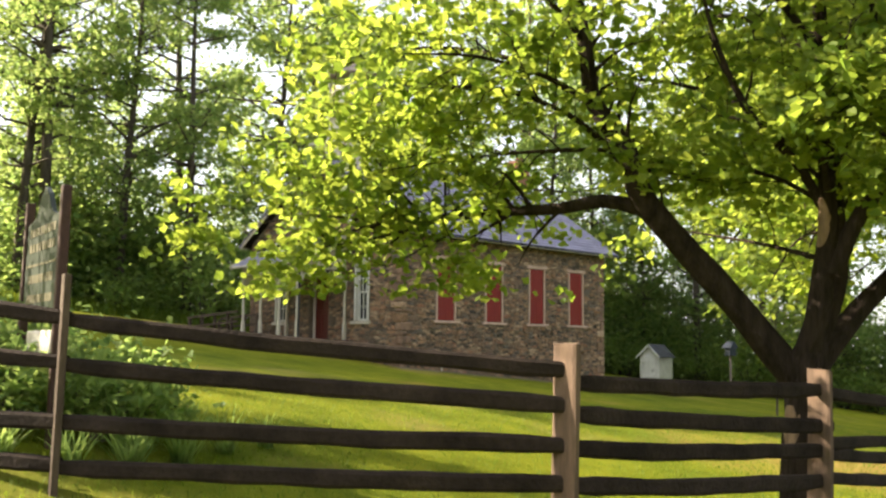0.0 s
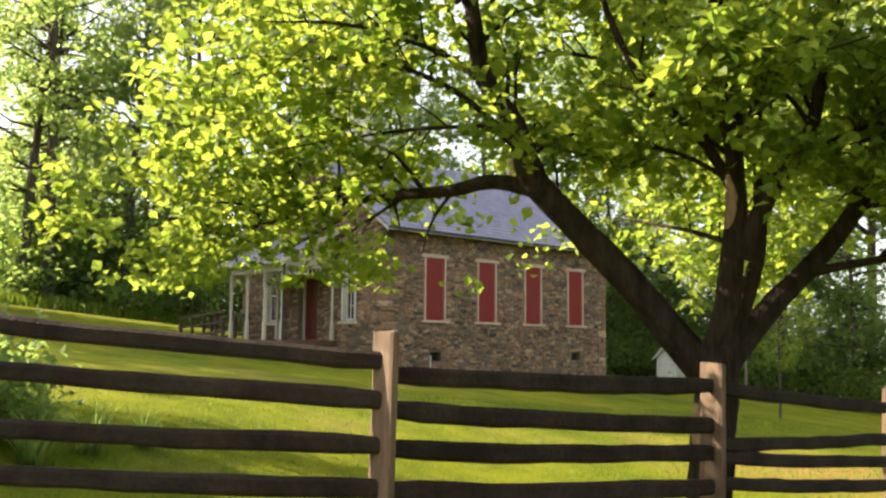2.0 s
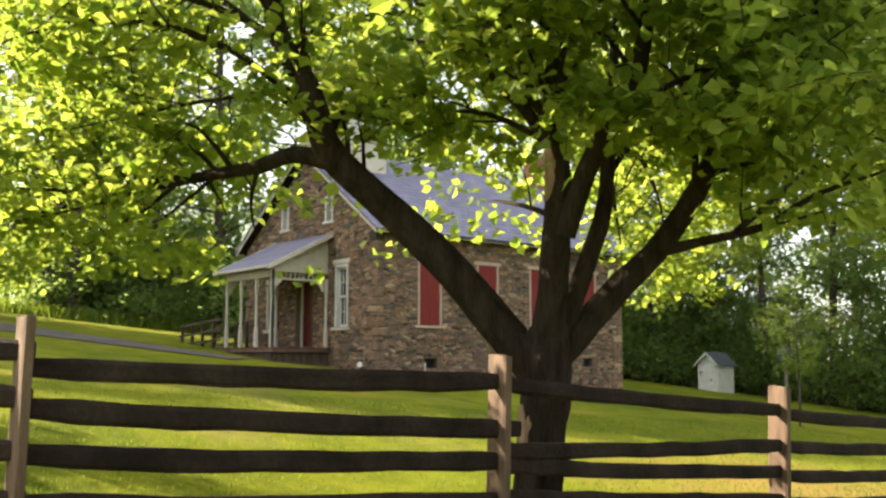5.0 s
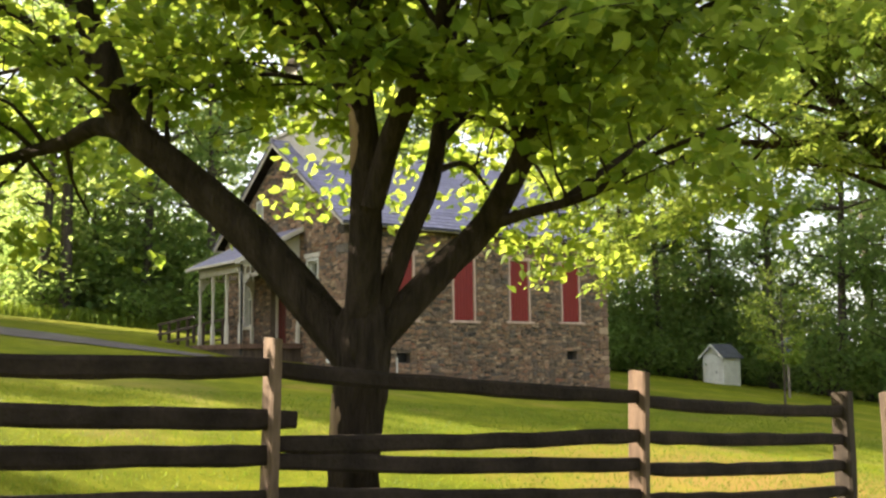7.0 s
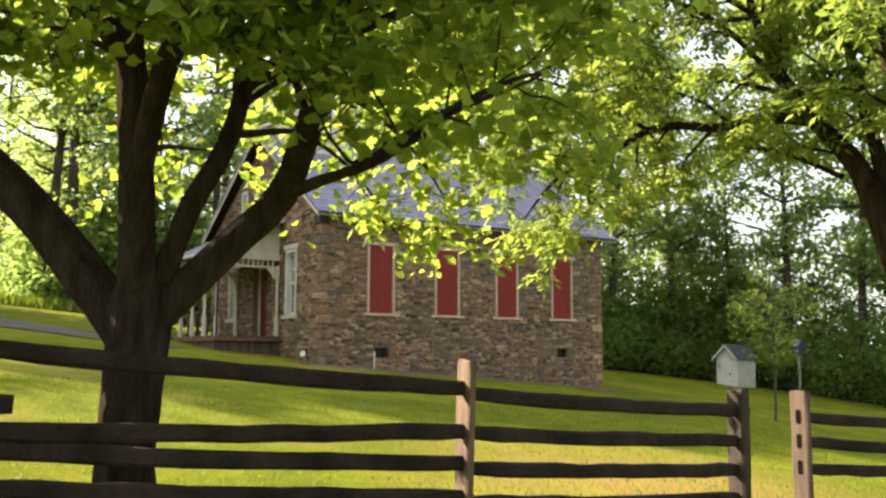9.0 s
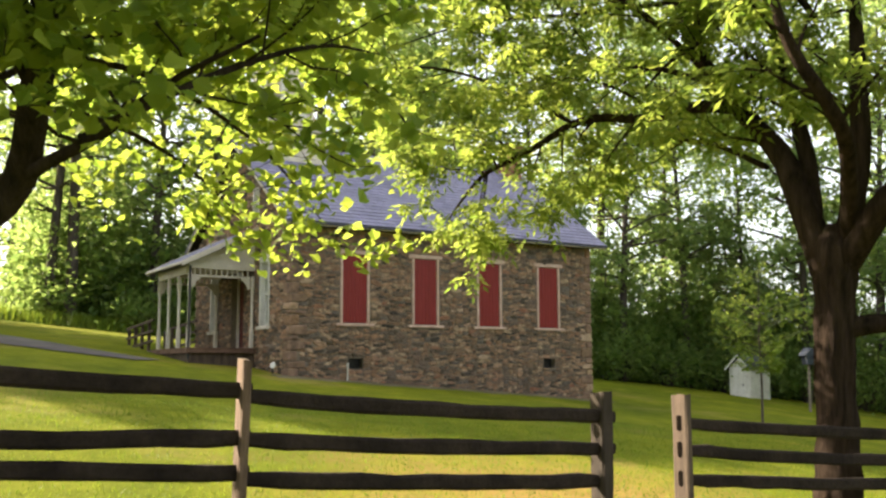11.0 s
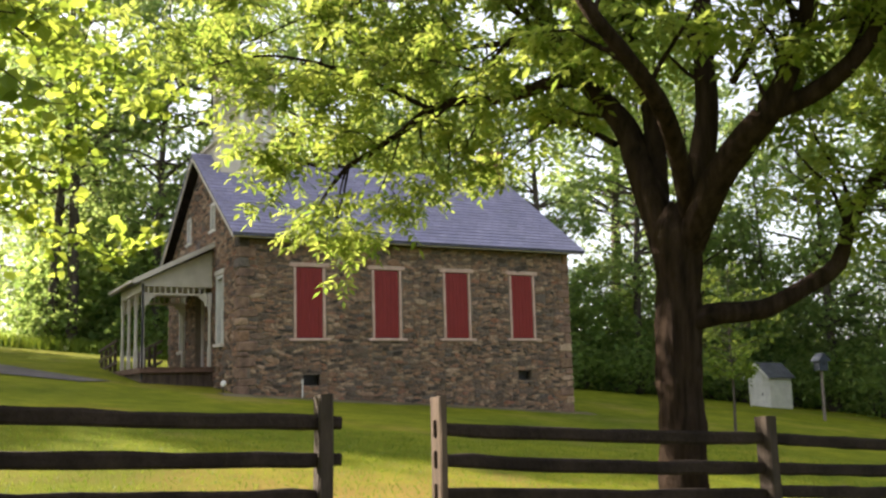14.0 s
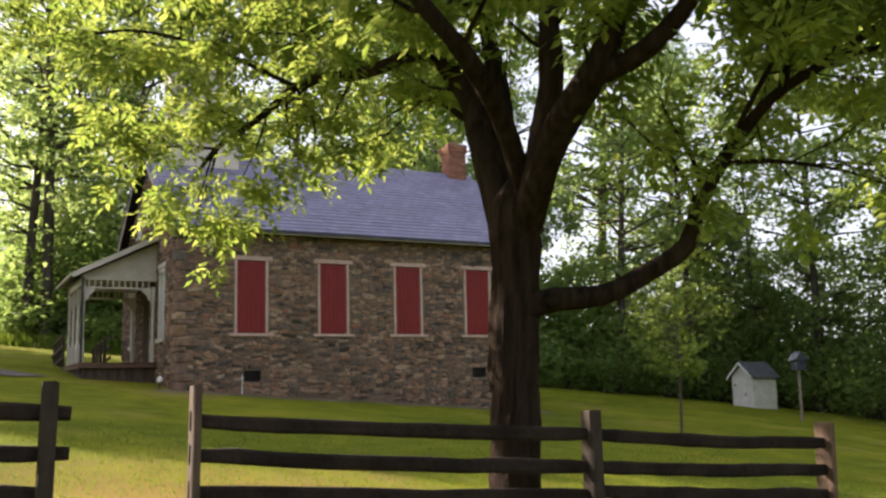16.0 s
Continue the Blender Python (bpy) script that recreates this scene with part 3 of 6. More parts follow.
def build_chimney():
    ch = part("chimney", boxed(10.04, 10.64, 3.72, 4.28, 8.2, 9.62), MORTAR, schoolhouse, "square red brick chimney")
    bm = bmesh.new()
    rows = 17
    for r in range(rows):
        z = 8.36 + r * 0.075
        grow = 0.05 if r >= rows - 3 else (0.025 if r == rows - 4 else 0.0)
        for s in (0, 1):
            for k in range(3):
                a = 10.02 - grow + (k - 0.5 * (r % 2)) * 0.213
                x0, x1 = max(10.02 - grow, a), min(10.66 + grow, a + 0.203)
                if x1 - x0 > 0.03:
                    y = 3.70 - grow if s == 0 else 4.28
                    block(bm, x0, x1, y, y + 0.02 + grow, z, z + 0.064)
                b = 3.70 - grow + (k - 0.5 * (r % 2)) * 0.2
                y0, y1 = max(3.70 - grow, b), min(4.30 + grow, b + 0.19)
                if y1 - y0 > 0.03:
                    x = 10.02 - grow - 0.002 if s == 0 else 10.64
                    block(bm, x, x + 0.022 + grow, y0, y1, z, z + 0.064)
    tagged(part("brickwork", bm, BRICK, ch), kind="stuff")
    part("flue", lathe(bmesh.new(), [(0.12, 9.60), (0.14, 9.62), (0.14, 9.78), (0.11, 9.78), (0.11, 9.62)], 12), BRICK, ch, at=Matrix.Translation((10.34, 4.0, 0)))
    part("cap", boxed(9.98, 10.70, 3.66, 4.34, 9.62, 9.66, 0.01), MORTAR, ch)


build_chimney()


def build_cupola():
    x, y = 1.35, 4.0
    at = Matrix.Translation((x, y, 0))
    cu = part("cupola", lathe(bmesh.new(), [(0.93, 8.98), (0.93, 11.12)], 8, 0.5), CREAM, schoolhouse, "cream octagonal wooden bell cupola on the ridge", at)
    base = bmesh.new()
    block(base, -1.05, 1.05, -1.05, 1.05, 7.7, 8.86, 0.02)
    block(base, -1.13, 1.13, -1.13, 1.13, 8.862, 8.98, 0.02)
    part("base", base, CREAM, cu, "square panelled base")
    part("cornice", lathe(bmesh.new(), [(0.96, 11.02), (1.0, 11.12), (1.18, 11.2), (1.22, 11.28), (1.20, 11.32), (0.2, 11.75), (0.06, 11.9)], 8, 0.5), GREY_WOOD, cu, "weathered cornice and low roof")
    part("band", lathe(bmesh.new(), [(0.95, 9.30), (0.98, 9.33), (0.98, 9.42), (0.95, 9.45)], 8, 0.5), WHITE, cu)
    for k in range(8):
        w = math.pi / 4 * k
        turn = Matrix.Rotation(w, 4, "Z")
        lv = part("louvre_panel", boxed(0.835, 0.875, -0.24, 0.24, 9.62, 10.72, 0.005), CREAM, cu, "louvred opening", turn)
        for i in range(11):
            m = Matrix.Translation((0.885, 0, 9.70 + i * 0.095)) @ Matrix.Rotation(radians(35), 4, "Y")
            part("slat", boxed(-0.03, 0.03, -0.225, 0.225, -0.007, 0.007), CREAM, lv, at=m)
        part("pilaster", boxed(0.87, 0.925, -0.07, 0.07, 9.0, 11.05, 0.01), WHITE, cu, at=Matrix.Rotation(w + math.pi / 8, 4, "Z") @ Matrix.Translation((0.045, 0, 0)))


build_cupola()


# ---- porch ----
def turned_post(z0, z1):
    h = z1 - z0
    bm = block(bmesh.new(), -0.052, 0.052, -0.052, 0.052, z0, z0 + 0.55, 0.008)
    lathe(bm, [(0.048, z0 + 0.55), (0.056, z0 + 0.60), (0.038, z0 + 0.64), (0.047, z0 + 0.9), (0.040, z0 + h - 0.55), (0.052, z0 + h - 0.5), (0.038, z0 + h - 0.45)], 10)
    return block(bm, -0.048, 0.048, -0.048, 0.048, z0 + h - 0.45, z1, 0.008)


def build_porch():
    porch = part("porch", boxed(-2.05, -0.01, 2.42, 5.85, 1.98, 2.10, 0.01), DECK, schoolhouse, "white painted wooden entrance porch with turned posts")
    part("skirt", boxed(-1.98, -0.01, 2.52, 5.75, 0.9, 1.98), DIM_POST, porch, "brown boarded porch skirt")
    for k in range(14):
        x = -2.06 + k * 0.146
        part("deck_board", boxed(x, x + 0.138, 2.40, 5.87, 2.10, 2.13, 0.004), DECK, porch)
    post_mesh = mesh_from("post", turned_post(2.13, 4.22))
    post_mesh.materials.append(CREAM)
    for x, y in ((-1.93, 2.66), (-1.93, 3.62), (-1.93, 4.62), (-1.93, 5.60), (-0.10, 2.58), (-0.10, 5.68)):
        part("post", post_mesh, CREAM, porch, at=Matrix.Translation((x, y, 0)))
    for y in (2.66, 5.60):
        beam = part("beam", boxed(-2.0, -0.01, y - 0.05, y + 0.05, 4.38, 4.50, 0.006), CREAM, porch)
        part("frieze_rail", boxed(-1.88, -0.16, y - 0.03, y + 0.03, 4.14, 4.20, 0.006), CREAM, beam)
        for k in range(11):
            x = -1.80 + k * 0.158
            part("spindle", boxed(x - 0.018, x + 0.018, y - 0.018, y + 0.018, 4.20, 4.38), CREAM, beam)
        # boarded triangle under the lean-to roof
        part("gable_board", prism(bmesh.new(), [(-2.0, 4.502), (-0.01, 4.502), (-0.01, 5.46)], "y", y - 0.02, y + 0.02), CREAM, beam, "cream boarded triangle")
        for s, x in ((1, -1.87), (-1, -0.16)):
            b = prism(bmesh.new(), [(x, 4.14), (x, 3.84), (x + s * 0.05, 3.84), (x + s * 0.12, 4.0), (x + s * 0.24, 4.09), (x + s * 0.24, 4.14)], "y", y - 0.02, y + 0.02)
            part("bracket", b, CREAM, beam, "scrolled bracket")
    front = part("beam", boxed(-2.0, -1.87, 2.712, 5.548, 4.22, 4.46, 0.006), CREAM, porch)
    roof = part("roof", prism(bmesh.new(), [(-2.24, 4.46), (-2.24, 4.54), (-0.01, 5.66), (-0.01, 5.56)], "y", 2.36, 5.92), SLATE, porch, "grey lean-to porch roof")
    for y in (2.33, 5.92):
        part("rake_board", prism(bmesh.new(), [(-2.26, 4.40), (-2.26, 4.55), (-0.01, 5.68), (-0.01, 5.53)], "y", y, y + 0.03), CREAM, roof)
    part("gutter", boxed(-2.32, -2.245, 2.36, 5.92, 4.44, 4.52, 0.015), CREAM, roof)
    part("downspout", boxed(-2.00, -1.94, 2.50, 2.56, 1.80, 4.44, 0.01), BLACK, porch, "dark downspout")
    ceiling = part("ceiling", boxed(-1.87, -0.01, 2.72, 5.54, 4.46, 4.49), CREAM, porch)
    # level walkway with rails beside the porch
    walkway = part("walkway", boxed(-2.05, -0.75, 5.88, 8.9, 2.02, 2.12, 0.01), DIM_POST, porch, "weathered wooden walkway with handrails")
    for x in (-2.0, -0.8):
        for y in (6.4, 7.2, 8.0, 8.8):
            part("rail_post", boxed(x - 0.045, x + 0.045, y - 0.045, y + 0.045, 1.7, 3.02 - (y - 5.8) * 0.06, 0.006), DIM_POST, walkway)
        for h in (0.95, 0.62, 0.30):
            o = [(5.7, 2.1 + h - 0.04), (5.7, 2.1 + h + 0.04), (8.85, 1.92 + h + 0.04), (8.85, 1.92 + h - 0.04)]
            part("handrail", prism(bmesh.new(), o, "x", x - 0.09 if x < -1 else x + 0.05, x - 0.05 if x < -1 else x + 0.09), DIM_POST, walkway)


build_porch()

# ---- rail fence ----
POSTS = [(-6.5, 8.4, 2.72), (-3.0, 7.6, 2.28), (0.93, 7.05, 1.81), (3.47, 8.77, 1.65), (5.85, 10.97, 1.43), (8.05, 13.46, 1.21), (8.73, 14.2, 1.19), (11.29, 16.36, 0.96), (13.3, 18.4, 0.80)]
RAILS = [  # from post, to post, heights at both ends
    (0, 1, [(2.42, 1.93), (1.90, 1.58), (1.18, 1.12), (0.95, 0.78)]),
    (1, 2, [(1.92, 1.61), (1.57, 1.36), (1.12, 1.07), (0.77, 0.80)]),
    (2, 3, [(1.53, 1.46), (1.30, 1.14), (1.05, 0.92), (0.78, 0.65)]),
    (3, 4, [(1.45, 1.22), (0.99, 0.92), (0.89, 0.68), (0.68, 0.44)]),
    (4, 5, [(1.19, 1.00), (0.90, 0.73), (0.65, 0.46), (0.40, 0.20)]),
    (6, 7, [(0.93, 0.76), (0.685, 0.48), (0.42, 0.24)]),
    (7, 8, [(0.75, 0.60), (0.48, 0.34), (0.28, 0.10)]),
]


def rough_beam(a, b, high, deep, rng, steps=11, sag=0.02):
    """A split rail from a to b: uneven section, tapered ends, a slight bow."""
    a, b = Vector(a), Vector(b)
    t = (b - a).normalized()
    side = t.cross(Vector((0, 0, 1))).normalized()
    up = side.cross(t)
    bm = bmesh.new()
    rings = []
    for i in range(steps + 1):
        f = i / steps
        p = a.lerp(b, f) + up * (-sag * math.sin(math.pi * f) + rng.uniform(-0.006, 0.006)) + side * rng.uniform(-0.006, 0.006)
        end = 0.80 if i in (0, steps) else 1.0
        h, d = high / 2 * end * rng.uniform(0.93, 1.06), deep / 2 * end
        ring = []
        for q, r in ((-1, -0.6), (-0.6, -1), (0.6, -1), (1, -0.6), (1, 0.6), (0.5, 1), (-0.6, 1), (-1, 0.6)):
            ring.append(bm.verts.new(p + up * h * r * rng.uniform(0.94, 1.06) + side * d * q * rng.uniform(0.9, 1.1)))
        rings.append(ring)
    for r, q in zip(rings, rings[1:]):
        for i in range(8):
            bm.faces.new((r[i], r[(i + 1) % 8], q[(i + 1) % 8], q[i]))
    bm.faces.new(rings[0][::-1])
    bm.faces.new(rings[-1])
    bmesh.ops.recalc_face_normals(bm, faces=bm.faces[:])
    return bm


def build_fence():
    rng = random.Random(5)
    fence = empty("fence", Matrix.Identity(4), "dark stained split-rail fence with pale weathered posts", "fence", kind="")
    stretches = [fence, empty("fence", Matrix.Identity(4), "dark stained split-rail fence beyond the opening, pale posts", "fence")]
    turns = [-60, -64, -47, -53, -53, -52, -48, -52, -44]
    leans = [(0, 0.5), (1.5, 1.5), (0, 0.5), (0, 1), (0.5, 1.5), (0, 0), (0, -1), (0.5, -1.5), (0, 1)]
    widths = [0.20, 0.20, 0.215, 0.225, 0.21, 0.21, 0.20, 0.20, 0.21]
    for k, (x, y, top) in enumerate(POSTS):
        bm = bmesh.new()
        foot = ground_z(x, y) - 0.35
        h = top - foot
        w, d = widths[k] / 2, 0.055 if k in (5, 7) else 0.032
        rings = []
        for i in range(6):
            f = i / 5
            rings.append([bm.verts.new((sx * w * rng.uniform(0.95, 1.05), sy * d * rng.uniform(0.93, 1.07), -h + h * f + (rng.uniform(-0.012, 0.012) if i == 5 else 0)))
                          for sx, sy in ((-1, -0.75), (-0.8, -1), (0.8, -1), (1, -0.75), (1, 0.75), (0.8, 1), (-0.8, 1), (-1, 0.75))])
        for r, q in zip(rings, rings[1:]):
            for i in range(8):
                bm.faces.new((r[i], r[(i + 1) % 8], q[(i + 1) % 8], q[i]))
        bm.faces.new(rings[-1])
        bm.faces.new(rings[0][::-1])
        at = Matrix.Translation((x, y, top)) @ Matrix.Rotation(radians(turns[k]), 4, "Z") @ Matrix.Rotation(radians(leans[k][1]), 4, "Y")
        # posts standing in tree shade take the darkened woods
        post = part("post", bm, SHADED_POST if k in (5, 7) else DIM_POST if k in (0, 1, 6) else POST_WOOD, stretches[k > 5], "weathered pale wooden post" if k not in (0, 1, 5, 6, 7) else "weathered wooden post, shade put into its darker colour", at)
        if k == 6:
            # no holes are cut: near-black plates carry the shade inside the mortises
            for z in (-0.26, -0.50, -0.76):
                part("mortise", prism(bmesh.new(), [(-0.03, z - 0.06), (0.0, z - 0.075), (0.03, z - 0.06), (0.03, z + 0.06), (0.0, z + 0.075), (-0.03, z + 0.06)], "y", -d - 0.004, -d + 0.02), MORTISE, post, "near-black plate for the shade in a mortise hole")
    for i, j, hs in RAILS:
        a, b = POSTS[i], POSTS[j]
        t = Vector((b[0] - a[0], b[1] - a[1], 0)).normalized()
        front = Vector((t.y, -t.x, 0))
        for n, (za, zb) in enumerate(hs):
            over = 0.16 if (i, n) == (2, 1) else (0.14 if i == 4 and n < 2 else 0.05)
            pa = Vector((a[0], a[1], za)) + t * 0.0
            pb = Vector((b[0], b[1], zb)) + t * over
            bm = rough_beam(pa, pb, 0.135 if i < 3 else 0.118, 0.075, rng)
            part("rail", bm, DARK_WOOD, stretches[i > 5], "rough dark brown split rail")


build_fence()


# ---- trees ----
def grow(limbs, rng, gap, reach, twig, leaves, spread, start=0.35, up=0.35, crown_top=9.5, droop=0.1):
    """Side branches and twigs on the given limbs. Returns tubes and the places of leaves."""
    mains, tubes, spots = [], [], []

    def shoot(p, d, length, r, depth):
        n = max(3, int(length / 0.2))
        line, q = [(p, r)], np.array(p, float)
        d = np.array(d, float)
        for i in range(n):
            d = d + rng.normal(size=3) * 0.20 + np.array([0, 0, 0.05 - droop * i / n])
            d /= np.linalg.norm(d)
            q = q + d * length / n
            line.append((q.copy(), max(0.004, r * (1 - 0.8 * (i + 1) / n))))
            if depth == 0 and i >= 1 and rng.random() < 0.95:
                e = d + rng.normal(size=3) * 0.9
                shoot(q, e / np.linalg.norm(e), twig * rng.uniform(0.5, 1.2), 0.007, 1)
        tubes.append((line, 5 if depth == 0 else 3))
        for k in range(leaves(p) if depth else leaves(p) // 2):
            f = rng.uniform(0.3, 1.05) if depth else rng.uniform(0.5, 1.02)
            j = min(int(f * n), n)
            spots.append(line[j][0] + rng.normal(size=3) * spread * np.array([1, 1, 0.7]))

    for line, density in limbs:
        sm = spline(line, 0.15)
        total = len(sm)
        mains.append((sm, 24 if line[0][1] > 0.06 else 8))
        k = int(total * start)
        while k < total:
            p, r = sm[k]
            t = sm[min(k + 1, total - 1)][0] - sm[max(k - 1, 0)][0]
            t = t / (np.linalg.norm(t) + 1e-9)
            if rng.random() < density and p[2] < crown_top:
                d = rng.normal(size=3)
                d -= t * (d @ t)
                d = d / np.linalg.norm(d) + t * 0.55 + np.array([0, 0, up])
                shoot(p, d / np.linalg.norm(d), reach * rng.uniform(0.5, 1.2), min(r * 0.5, 0.03), 0)
            k += max(1, int(gap / 0.15 * rng.uniform(0.6, 1.4)))
    return mains, tubes, spots


def build_tree(name, label, limbs, trunk, seed, leaf_mat, bark, crown_of, keep, low, **k):
    rng = np.random.default_rng(seed)
    mains, tubes, spots = grow(limbs, rng, **k)
    tree = empty(name, Matrix.Translation((0, 0, 0)), label, "tree")
    s = Soup()
    s.tube(spline(trunk, 0.06), 44, rng, 0.012, 0.13)
    part("trunk", s.mesh("trunk"), bark, tree, "dark furrowed bark", smooth=True)
    for line, sides in mains:
        s = Soup()
        s.tube(line, sides, rng, 0.035, 0.10 if sides > 10 else 0.0)
        part("limb", s.mesh("limb"), bark, tree, smooth=True)
    s = Soup()
    for line, sides in tubes:
        if min(q[0][2] for q in line) > low and keep(np.array([q[0] for q in line])).all():
            s.tube(line, sides)
    tagged(part("twigwork", s.mesh("twigwork"), bark, tree), kind="stuff")
    pts = np.array(spots)
    pts = pts[keep(pts)]
    part("crown", crown_of(pts, rng), leaf_mat, tree, "bright green sunlit leaves")
    return tree


